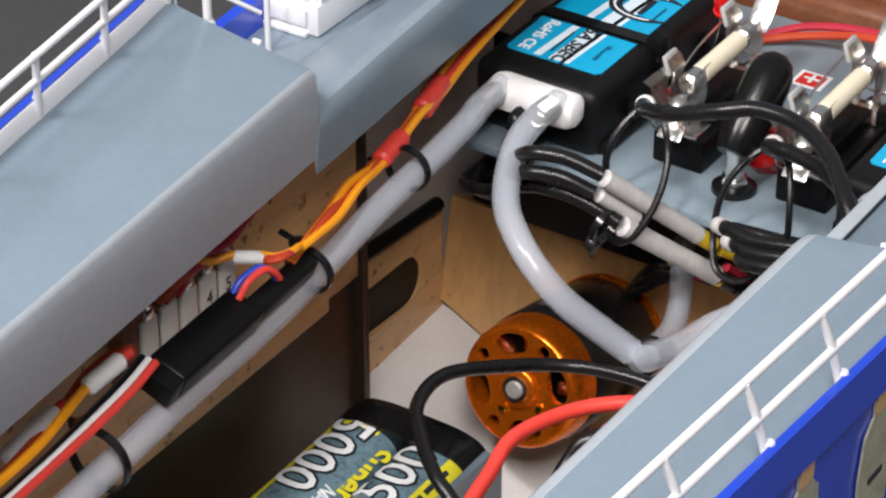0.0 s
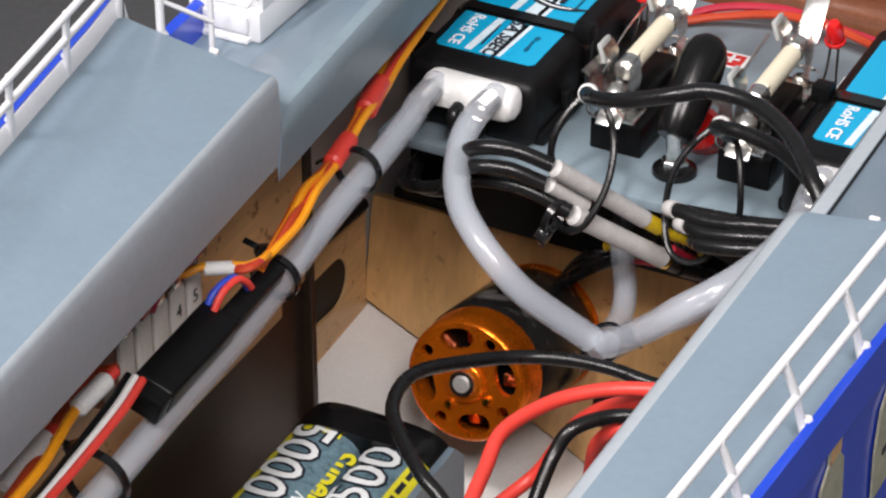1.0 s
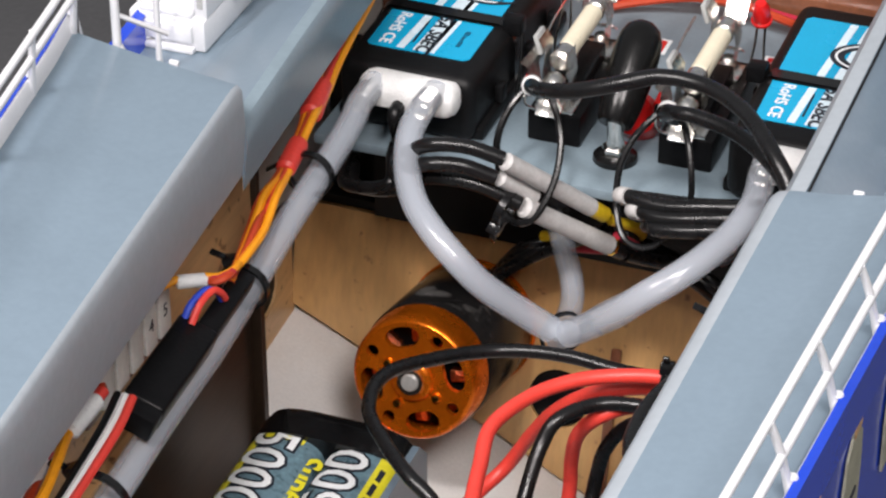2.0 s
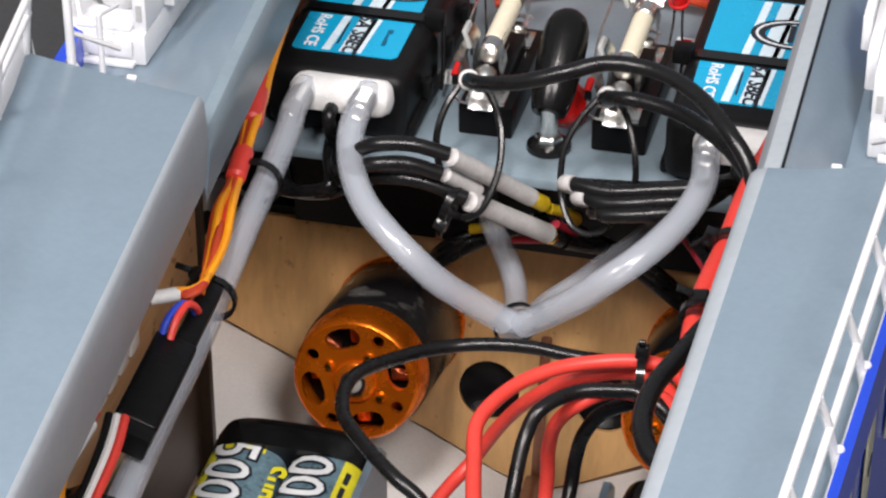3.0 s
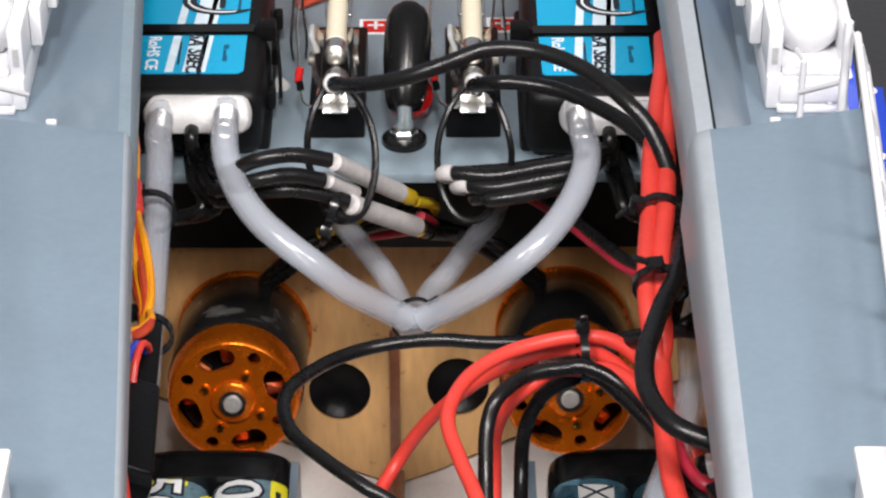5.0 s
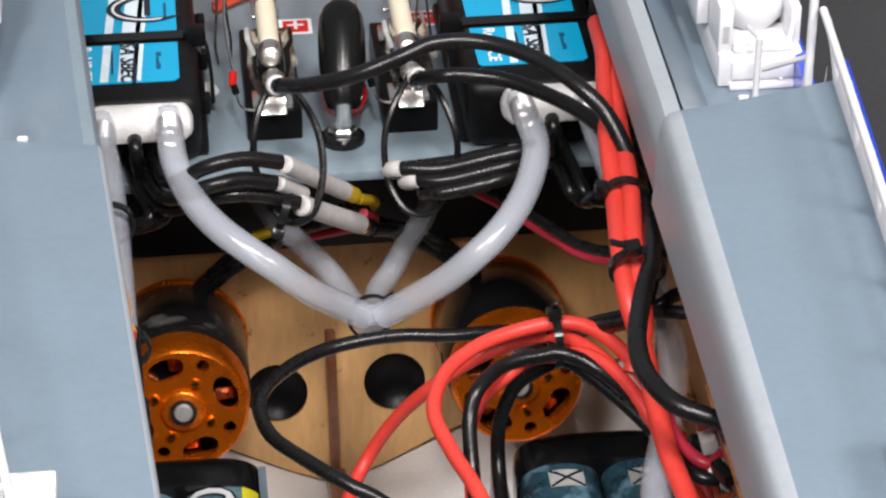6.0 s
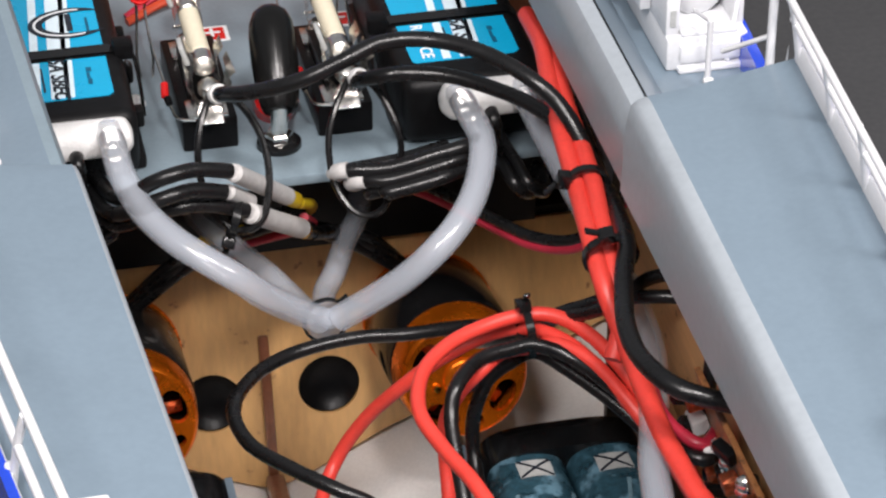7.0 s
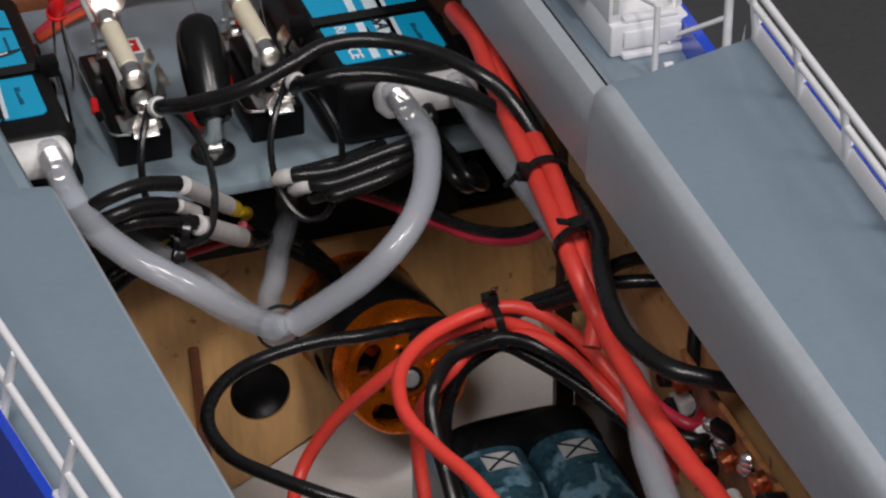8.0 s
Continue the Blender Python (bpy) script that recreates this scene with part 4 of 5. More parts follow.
# ---- batteries with their holders ----
def battery(x, label, wrap, front):
    """Two rows of cells side by side in printed shrink wrap, with a black end."""
    t = thing("battery_pack", (x, -0.13, 0.042), label, "battery", "battery packs")

    def section(y, grow=0.0, lift=0.0):
        out = []
        for cx in (x - 0.0116, x + 0.0116):
            for w in range(15):
                a = math.pi - math.pi * w / 14
                out.append((cx + (0.0115 + grow) * math.cos(a), y, 0.0535 + lift + (0.0115 + grow) * max(0.0, math.sin(a)) ** 0.5))
        lo = 0.0425
        return out + [(x + 0.0231 + grow, y, lo + 0.004), (x + 0.019, y, lo), (x - 0.019, y, lo), (x - 0.0231 - grow, y, lo + 0.004)]

    def skin(ys, grow):
        bm = bmesh.new()
        rings = [[bm.verts.new(q) for q in section(y, g)] for y, g in zip(ys, grow)]
        for a, b in zip(rings, rings[1:]):
            for k in range(len(a)):
                bm.faces.new((a[k], a[(k + 1) % len(a)], b[(k + 1) % len(a)], b[k]))
        bm.faces.new(rings[0])
        bm.faces.new(rings[-1][::-1])
        return bm

    part("wrap", skin([-0.330, -0.20, -0.0625, -0.0618], [0, 0, 0, -0.0004]), wrap, t, "dark printed battery wrap")
    cap = bmesh.new()
    rings = []
    for y, g in ((-0.0640, 0.0004), (-0.0560, 0.0005), (-0.0515, 0.0), (-0.0492, -0.0022), (-0.0485, -0.0050)):
        pts = [(x + sx * (0.0233 + g) * abs(math.cos(a)) ** 0.55 * (1 if math.cos(a) >= 0 else -1), y, 0.0535 + (0.0121 + g) * abs(math.sin(a)) ** 0.55 * (1 if math.sin(a) >= 0 else -1)) for sx in (1,) for a in [2 * math.pi * k / 40 for k in range(40)]]
        rings.append([cap.verts.new(q) for q in pts])
    for a, b in zip(rings, rings[1:]):
        for k in range(40):
            cap.faces.new((a[k], a[(k + 1) % 40], b[(k + 1) % 40], b[k]))
    cap.faces.new(rings[-1])
    cap.faces.new(rings[0])
    part("end_cap", cap, BLACKGLOSS, t, "glossy black shrink-wrapped end")
    zt = 0.0651
    down = pose(0, 0, 0, 0, 0, -90)

    def wrapped(bm, cx):
        """Lays a flat print on the round top of the cell at cx."""
        if len(bm.verts) < 40:
            bmesh.ops.subdivide_edges(bm, edges=list(bm.edges), cuts=5, use_grid_fill=True)
        for v in bm.verts:
            d = max(-0.011, min(0.011, v.co.x - cx))
            v.co.z += 0.0116 * ((1 - (d / 0.0116) ** 2) ** 0.25 - 1)
        return bm

    if front:
        for cx, cell, y, turn in ((x - 0.0150, x - 0.0116, -0.0800, -90), (x + 0.0090, x + 0.0116, -0.0740, 90)):
            way = pose(0, 0, 0, 0, 0, turn)
            bm = lettering("5000", 0.0190, Matrix.Translation((cx, y, zt + 0.0001)) @ way, 0.1, 0.0010)
            part("print_edge", wrapped(bm, cell), INK, t, "", False)
            bm = lettering("5000", 0.0190, Matrix.Translation((cx, y, zt + 0.0002)) @ way, 0.1, 0.00015)
            part("print", wrapped(bm, cell), WHITEINK, t, "", False)
        bm = lettering("Super", 0.0115, Matrix.Translation((x - 0.0015, -0.0800, zt - 0.0025)) @ down @ pose(0, 0, 0, 0, 0, 8), 0.35, 0.0003)
        part("print", bm, YELLOWINK, t, "", False)
        part("print", wrapped(lettering("Ni-MH", 0.0050, Matrix.Translation((x - 0.0040, -0.0990, zt + 0.0001)) @ down, 0.1, 0.0001), x - 0.0116), WHITEINK, t, "", False)
        for cx, w in ((x - 0.0205, 0.0032), (x + 0.0196, 0.0046)):
            bm = box((cx - w / 2, -0.120, zt), (cx + w / 2, -0.0640, zt + 0.0001))
            part("stripe", wrapped(bm, x - 0.0116 if cx < x else x + 0.0116), YELLOWINK, t, "", False)
        part("stripe", wrapped(box((x - 0.0205, -0.0662, zt), (x - 0.0060, -0.0642, zt + 0.0001)), x - 0.0116), YELLOWINK, t, "", False)
        for k in range(7):
            part("small_print", wrapped(box((x + 0.0188, -0.1130 + 0.0066 * k, zt + 0.0002), (x + 0.0202, -0.1080 + 0.0066 * k, zt + 0.0003)), x + 0.0116), INK, t, "", False)
    else:
        for cx, y in ((x - 0.0105, -0.0705), (x + 0.0120, -0.0720), (x + 0.006, -0.1050)):
            frame_print = wrapped(sheet([(cx - 0.0050, y - 0.0036), (cx + 0.0050, y - 0.0036), (cx + 0.0050, y + 0.0036), (cx - 0.0050, y + 0.0036)], [], 0.0001, Matrix.Translation((0, 0, zt + 0.0001))), x - 0.0116 if cx < x else x + 0.0116)
            box_print = part("print", frame_print, GREYINK, t, "", False)
            for d in (-1, 1):
                bm = turned(box((-0.0058, -0.0004, 0), (0.0058, 0.0004, 0.0001)), Matrix.Translation((cx, y, zt + 0.0002)) @ pose(0, 0, 0, 0, 0, d * 36))
                part("stroke", wrapped(bm, x - 0.0116 if cx < x else x + 0.0116), INK, box_print, "", False)
        for k in range(6):
            bm = turned(box((-0.0006, -0.010, 0), (0.0006, 0.010, 0.0001)), Matrix.Translation((x - 0.0200 + 0.0080 * k, -0.0900 - 0.006 * (k % 2), zt + 0.0001)) @ pose(0, 0, 0, 0, 0, 14 if k % 2 else -12))
            part("stroke", wrapped(bm, x - 0.0116 if k < 3 else x + 0.0116), TEAL, t, "", False)
        for k in range(4):
            part("stripe", wrapped(box((x - 0.0030 + 0.002 * k, -0.1250, zt + 0.0001), (x - 0.0022 + 0.002 * k, -0.1180 + 0.002 * k, zt + 0.0002)), x - 0.0116), YELLOWINK, t, "", False)
    return t


battery(-0.0530, "battery pack in slate wrap with white numerals", TEAL, True)
battery(0.0655, "battery pack in dark teal wrap with crossed boxes", TEALDARK, False)
for s, x in ((-1, -0.0530), (1, 0.0655)):
    cradle = thing("battery_cradle", (x, -0.18, 0.02), "grey battery cradle with an upright divider", "battery cradle", "battery cradles")
    part("bed", box((x - 0.0236, -0.335, 0.0390), (x + 0.0236, -0.0540, 0.0424), 0.0006), TRAYPAINT, cradle)
    for q in (-0.018, 0.018):
        part("leg", box((x + q - 0.0015, -0.335, -0.012 + 0.3 * (abs(x + q) - 0.036)), (x + q + 0.0015, -0.0600, 0.0390)), BLACKPAINTSHADE, cradle)
    xi = -0.0285 if s < 0 else 0.0385
    outline = [(-0.0470, 0.004), (-0.0470, 0.0560), (-0.0530, 0.0625), (-0.3300, 0.0625), (-0.3300, 0.004)]
    m = Matrix(((0, 0, 1, xi), (1, 0, 0, 0), (0, 1, 0, 0), (0, 0, 0, 1)))
    part("divider", sheet(outline, [], 0.0022, m), DECK, cradle, "blue-grey upright divider", smooth=False)

# ---- heavy cables over the batteries ----
RED = "red silicone power cable in a tied bundle"
cable("battery_cable", [(0.0840, -0.1250, 0.0980), (0.0780, -0.1120, 0.1080), (0.0715, -0.1000, 0.1165), (0.0655, -0.0870, 0.1205), (0.0580, -0.0780, 0.1220), (0.0493, -0.0748, 0.1215), (0.0378, -0.0764, 0.1205), (0.0271, -0.0824, 0.1205), (0.0181, -0.0931, 0.1205), (0.0135, -0.1109, 0.1220), (0.0164, -0.1277, 0.1220), (0.0209, -0.1474, 0.1235), (0.027, -0.175, 0.118), (0.034, -0.22, 0.10), (0.036, -0.30, 0.085)], 0.0020, REDCABLE, RED, "battery cables")
cable("battery_cable", [(0.0830, -0.1280, 0.0940), (0.0770, -0.1140, 0.1040), (0.0685, -0.1000, 0.1125), (0.0610, -0.0860, 0.1170), (0.0520, -0.0745, 0.1165), (0.0420, -0.0710, 0.1140), (0.0290, -0.0738, 0.1110), (0.0180, -0.0700, 0.1000), (0.0082, -0.0620, 0.0835), (-0.0002, -0.0600, 0.0680), (-0.0075, -0.0740, 0.0620), (-0.013, -0.10, 0.056), (-0.016, -0.16, 0.05), (-0.016, -0.28, 0.045)], 0.0020, REDCABLE, RED, "battery cables")
cable("battery_cable", [(0.0830, -0.1290, 0.0950), (0.0770, -0.1170, 0.1040), (0.0705, -0.1055, 0.1120), (0.0640, -0.0925, 0.1165), (0.0570, -0.0845, 0.1175), (0.0507, -0.0822, 0.1160), (0.0422, -0.0826, 0.1160), (0.0348, -0.0872, 0.1140), (0.0289, -0.0860, 0.1060), (0.0263, -0.0830, 0.0950), (0.0262, -0.0835, 0.0850), (0.0261, -0.0880, 0.0760), (0.025, -0.10, 0.064), (0.024, -0.15, 0.055), (0.02, -0.27, 0.05)], 0.0020, REDCABLE, RED, "battery cables")
BLK = "black power cable in a tied bundle"
cable("battery_cable", [(0.0820, -0.1180, 0.0980), (0.0760, -0.1110, 0.1060), (0.0700, -0.1040, 0.1120), (0.0605, -0.0900, 0.1155), (0.0510, -0.0850, 0.1185), (0.0440, -0.0850, 0.1185), (0.0344, -0.0880, 0.1185), (0.0266, -0.0964, 0.1175), (0.0238, -0.1016, 0.1120), (0.0233, -0.1095, 0.1060), (0.0233, -0.1174, 0.1000), (0.023, -0.14, 0.086), (0.022, -0.20, 0.07), (0.022, -0.30, 0.06)], 0.0020, CABLE, BLK, "battery cables")
cable("battery_cable", [(0.0820, -0.1120, 0.0960), (0.0700, -0.0960, 0.1040), (0.0592, -0.0830, 0.1085), (0.0524, -0.0771, 0.1105), (0.0456, -0.0786, 0.1095), (0.0392, -0.0800, 0.1060), (0.0353, -0.0824, 0.1000), (0.0337, -0.0835, 0.0925), (0.0333, -0.0880, 0.0850), (0.0331, -0.0983, 0.0800), (0.033, -0.13, 0.072), (0.034, -0.30, 0.07)], 0.0020, CABLE, BLK, "battery cables")
cable("battery_cable", [(0.062, -0.030, 0.083), (0.045, -0.034, 0.090), (0.0249, -0.0372, 0.0925), (0.0126, -0.0365, 0.0930), (0.0004, -0.0377, 0.0930), (-0.0114, -0.0417, 0.0930), (-0.0218, -0.0531, 0.0958), (-0.0297, -0.0750, 0.1030), (-0.0280, -0.0919, 0.1040), (-0.0186, -0.1042, 0.1035), (-0.0083, -0.1134, 0.1020), (0.0009, -0.1180, 0.0980), (0.012, -0.128, 0.088), (0.016, -0.18, 0.07), (0.012, -0.30, 0.055)], 0.0020, CABLE, "black power cable in a wide loop over the well", "battery cables")
cable_tie("cable_tie", (0.0495, -0.0785, 0.1180), (1, 0.1, 0), 0.0062, "black tie round the red and black cable bundle", head=(0, 0.35, 0.9), oval=0.8)

cable("supply_cable", [(0.077, 0.035, 0.150), (0.0752, 0.0100, 0.1545), (0.0726, -0.0087, 0.1545), (0.0690, -0.0367, 0.1541), (0.0672, -0.0599, 0.1519), (0.0649, -0.0835, 0.1507), (0.0647, -0.0995, 0.1451), (0.0674, -0.1090, 0.1360), (0.0668, -0.1276, 0.1352), (0.0672, -0.1467, 0.1330), (0.0694, -0.1649, 0.1305), (0.0715, -0.190, 0.1290), (0.072, -0.33, 0.125)], 0.0027, REDCABLE, "thick red supply cable along the hatch side", "supply cables")
cable("supply_cable", [(0.079, 0.030, 0.150), (0.0765, 0.0000, 0.1540), (0.0738, -0.0260, 0.1537), (0.0725, -0.0454, 0.1537), (0.0709, -0.0639, 0.1537), (0.0690, -0.0794, 0.1522), (0.0680, -0.0950, 0.1470), (0.068, -0.105, 0.1385), (0.064, -0.112, 0.131)], 0.0026, REDCABLE, "thick red supply cable beside its twin", "supply cables")
cable("supply_cable", [(0.0755, -0.060, 0.149), (0.0735, -0.0800, 0.1530), (0.0710, -0.0965, 0.1552), (0.0673, -0.1074, 0.1552), (0.0642, -0.1183, 0.1552), (0.0613, -0.1307, 0.1560), (0.0606, -0.1410, 0.1560), (0.0618, -0.1500, 0.1565), (0.0655, -0.1580, 0.1562), (0.0725, -0.1625, 0.1548), (0.084, -0.1655, 0.152)], 0.0025, CABLE, "thick black cable bent under the coaming", "supply cables")
cable("supply_cable", [(0.078, 0.010, 0.147), (0.0770, -0.020, 0.1500), (0.0752, -0.050, 0.1500), (0.0735, -0.080, 0.1480), (0.0715, -0.0900, 0.1400), (0.0690, -0.0820, 0.1280), (0.0600, -0.0735, 0.1190), (0.048, -0.060, 0.104), (0.040, -0.040, 0.090)], 0.0024, CABLE, "thick black cable beside the red pair", "supply cables")
for dz, mat, r in ((0.0, REDDARK, 0.0016), (0.0028, CABLE, 0.0017)):
    cable("supply_cable", [(0.0300, 0.0420, 0.0960 + dz), (0.0450, 0.0180, 0.1010 + dz), (0.0570, -0.0060, 0.1045 + dz), (0.0650, -0.0240, 0.1085 + dz), (0.0735, -0.0360, 0.1140 + dz), (0.0800, -0.0440, 0.1240 + dz), (0.0840, -0.0480, 0.1350 + dz)], r, mat, "red and black twin lead by the bulkhead", "supply cables")
for k in range(2):
    cable("supply_cable", [(0.0880, -0.090 - 0.012 * k, 0.140), (0.0790, -0.0900 - 0.008 * k, 0.139), (0.0715, -0.0930, 0.136), (0.0650, -0.0850, 0.1270), (0.0560, -0.0700, 0.1160)], 0.0019, CABLE, "black cable crossing to the side board", "supply cables")
cable_tie("cable_tie", (0.0700, -0.0620, 0.1530), (-0.05, -1, -0.05), 0.0052, "black tie round the red supply cables", head=(-0.9, 0, 0.2), oval=0.8)
cable_tie("cable_tie", (0.0680, -0.0925, 0.1500), (-0.05, -1, -0.3), 0.0066, "black tie where red and black cables meet", head=(-0.2, 0, 0.9))

# ---- loose electronics by the side board ----
board = thing("circuit_board", (0.084, -0.19, 0.11), "bare copper-coloured circuit board with small parts", "circuit board")
part("laminate", turned(box((-0.0008, -0.075, -0.0240), (0.0008, 0.055, 0.0240), 0.0003), pose(0.0845, -0.190, 0.120, 0, -14, 0)), BOARD, board)
random.seed(7)
for k in range(40):
    y, z = -0.132 - 0.11 * random.random(), 0.108 + 0.040 * random.random()
    x = 0.0825 - (z - 0.12) * 0.25
    kind = k % 4
    if kind == 0:
        part("capacitor", rod((x, y, z), (x - 0.0065, y, z + 0.0015), 0.0023, 14, cap=0.0006), BLACKGLOSS, board)
    elif kind == 1:
        part("chip", turned(box((-0.0022, -0.0035, -0.002), (0.0008, 0.0035, 0.002), 0.0004), pose(x, y, z, 0, -14, 20 * (k % 3))), BLACK, board)
    elif kind == 2:
        part("solder_joint", lathe([(0, 0.0022), (0.0012, 0.0016), (0.0020, 0)], axis_pose((x, y, z), (x - 0.005, y, z + 0.001)), 12), STEEL, board)
    else:
        part("terminal", turned(box((-0.0035, -0.0022, -0.0022), (0.0008, 0.0022, 0.0022), 0.0005), pose(x, y, z, 0, -14, 0)), COPPER if k % 3 else GLUE, board)
cable("board_lead", [(0.0830, -0.1420, 0.128), (0.0770, -0.1480, 0.1290), (0.0720, -0.1420, 0.1300), (0.0700, -0.1340, 0.1310), (0.071, -0.124, 0.130)], 0.0017, REDDARK, "dark red lead curling to the circuit board", "board leads")
cable("board_lead", [(0.0835, -0.1440, 0.125), (0.0775, -0.1510, 0.1265), (0.0715, -0.1460, 0.1270), (0.0690, -0.1370, 0.1285)], 0.0019, CABLE, "black lead curling to the circuit board", "board leads")
cable("board_lead", [(0.0860, -0.128, 0.148), (0.0835, -0.132, 0.140), (0.0820, -0.138, 0.128), (0.083, -0.15, 0.118)], 0.0019, CABLE, "black lead down the side board", "board leads")
cable("board_lead", [(0.0805, -0.165, 0.118), (0.0775, -0.190, 0.121), (0.0765, -0.215, 0.124), (0.075, -0.26, 0.12)], 0.0026, GLUE, "white sleeved lead lying on the circuit board", "board leads")
cable("board_lead", [(0.080, -0.205, 0.132), (0.078, -0.225, 0.130), (0.077, -0.26, 0.126)], 0.0018, REDCABLE, "short red lead on the circuit board", "board leads")
cable("board_lead", [(0.0815, -0.172, 0.136), (0.079, -0.188, 0.134), (0.0785, -0.210, 0.130)], 0.0021, CABLE, "short black lead on the circuit board", "board leads")

# ---- receiver side: strip terminal, black box, servo wires ----
block = thing("terminal_strip", (-0.082, -0.121, 0.126), "dark terminal strip with pale numbered plates on the side board", "terminal strip")
part("body", box((-0.0872, -0.1470, 0.1200), (-0.0822, -0.0985, 0.1400), 0.0008), WOODDARK, block, "dark brown strip body")
for k in range(5):
    y = -0.1405 + 0.0084 * k
    part("plate", box((-0.0822, y, 0.1225), (-0.0806, y + 0.0068, 0.1378), 0.0006), FROST, block, "pale grey number plate")
    part("clamp", box((-0.0832, y + 0.0014, 0.1380), (-0.0802, y + 0.0052, 0.1414), 0.0008), STEEL, block)
    part("screw", lathe([(0, 0.0009), (0.0010, 0.0008), (0.0014, 0)], Matrix.Translation((-0.0817, y + 0.0033, 0.1413)), 10), STEEL, block)
    if k in (3, 4):
        m = Matrix.Translation((-0.0804, y + 0.0030, 0.1305)) @ Matrix(((0, 0, 1, 0), (1, 0, 0, 0), (0, 1, 0, 0), (0, 0, 0, 1)))
        part("numeral", lettering(str(k + 1), 0.0055, m), INK, block, "", False)
box_rx = thing("receiver", (-0.068, -0.13, 0.135), "small black receiver box tied on the milky hose", "receiver")
part("case", turned(box((-0.0058, -0.0210, -0.0040), (0.0056, 0.0150, 0.0040), 0.0012, 3), pose(-0.0640, -0.1330, 0.1365, 0, 22, 2)), BLACK, box_rx)
part("neck", turned(box((-0.0010, 0.0145, -0.0038), (0.0050, 0.0420, 0.0024), 0.0010), pose(-0.0640, -0.1330, 0.1365, 2, 22, 2)), BLACK, box_rx)
part("plug", turned(box((-0.0060, -0.0260, -0.0035), (0.0055, -0.0205, 0.0035), 0.0008), pose(-0.0640, -0.1330, 0.1365, 0, 22, 2)), BLACK, box_rx)
cable("servo_wire", [(-0.0672, -0.1205, 0.1400), (-0.0664, -0.1170, 0.1438), (-0.0648, -0.1115, 0.1452), (-0.0630, -0.1080, 0.1430), (-0.0628, -0.1060, 0.1395)], 0.0010, BLUEWIRE, "tiny blue wire arching from the receiver", "servo wires", 8)
cable("servo_wire", [(-0.0646, -0.1205, 0.1405), (-0.0640, -0.1165, 0.1442), (-0.0630, -0.1110, 0.1452), (-0.0620, -0.1080, 0.1430), (-0.0618, -0.1060, 0.1400)], 0.0010, REDCABLE, "tiny red wire arching from the receiver", "servo wires", 8)
WIRES = ((BROWNWIRE, "rust-red servo wire along the hose"), (ORANGEWIRE, "orange servo wire along the hose"), (BROWNWIRE, "rust-red servo wire along the hose"), (REDCABLE, "red servo wire along the hose"), (ORANGEWIRE, "orange servo wire along the hose"))
for k, (mat, lab) in enumerate(WIRES):
    a = k - 2
    cable("servo_wire", [(-0.0640, -0.0980, 0.1405 + 0.0006 * a), (-0.0640 + 0.0006 * a, -0.0894, 0.1415 + 0.0004 * k), (-0.0662 + 0.0011 * a, -0.0759, 0.1412 + 0.0010 * (k % 3)), (-0.0688 + 0.0011 * a, -0.0619, 0.1412 + 0.0012 * ((k + 1) % 3)), (-0.0706 + 0.0006 * a, -0.0490, 0.1415), (-0.0722 + 0.0005 * a, -0.0370, 0.1418), (-0.0738 + 0.0008 * a, -0.0230, 0.1430 + 0.0006 * k), (-0.0765 + 0.0012 * a, -0.0080, 0.1450 + 0.001 * (k % 2)), (-0.0800 + 0.0012 * a, 0.0150, 0.1470), (-0.0860 + 0.001 * a, 0.075, 0.150)], 0.0012, mat, lab, "servo wires", 8)
for a, b, r in (((-0.0712, -0.0450, 0.1416), (-0.0728, -0.0310, 0.1424), 0.0029), ((-0.0745, -0.0190, 0.1440), (-0.0772, -0.0040, 0.1458), 0.0034)):
    sl = thing("shrink_sleeve", a, "red heat-shrink sleeve on the servo wires", "cable sleeve", "servo sleeves")
    part("sleeve", rod(a, b, r, 14, cap=0.001), REDCABLE, sl)
for k, mat in enumerate((BROWNWIRE, REDDARK, ORANGEWIRE)):
    cable("servo_wire", [(-0.0812, -0.1330 + 0.005 * k, 0.1405), (-0.0795 + 0.0006 * k, -0.1245 + 0.003 * k, 0.1440 + 0.0008 * k), (-0.0775 + 0.0006 * k, -0.1150, 0.1452), (-0.0745 + 0.0005 * k, -0.1110, 0.1452 + 0.0004 * k), (-0.0725, -0.1096, 0.1450)], 0.0011, mat, "thin wire from the white plug to the terminal strip", "servo wires", 8)
    cable("servo_wire", [(-0.0672, -0.1066, 0.1448 + 0.0006 * k), (-0.0640, -0.1066 + 0.0012 * k, 0.1452), (-0.0615, -0.1035 + 0.0012 * k, 0.1458), (-0.0622, -0.0960, 0.1446)], 0.0011, mat, "thin wire from the white plug to the bundle", "servo wires", 8)
for k in range(2):
    cable("servo_wire", [(-0.0805 + 0.001 * k, -0.1310 + 0.004 * k, 0.1400), (-0.0800, -0.1180, 0.1436 + 0.001 * k), (-0.0800 + 0.001 * k, -0.1050, 0.1448), (-0.0808, -0.0930, 0.1462), (-0.0822, -0.0800, 0.1490)], 0.0012, REDDARK if k else BROWNWIRE, "dark red wire along the terminal strip", "servo wires", 8)
conn = thing("servo_connector", (-0.070, -0.108, 0.145), "white plug on the servo wires", "connector", "connectors")
part("body", rod((-0.0736, -0.1104, 0.1450), (-0.0662, -0.1062, 0.1450), 0.0019, 12, cap=0.0006), GLUE, conn)
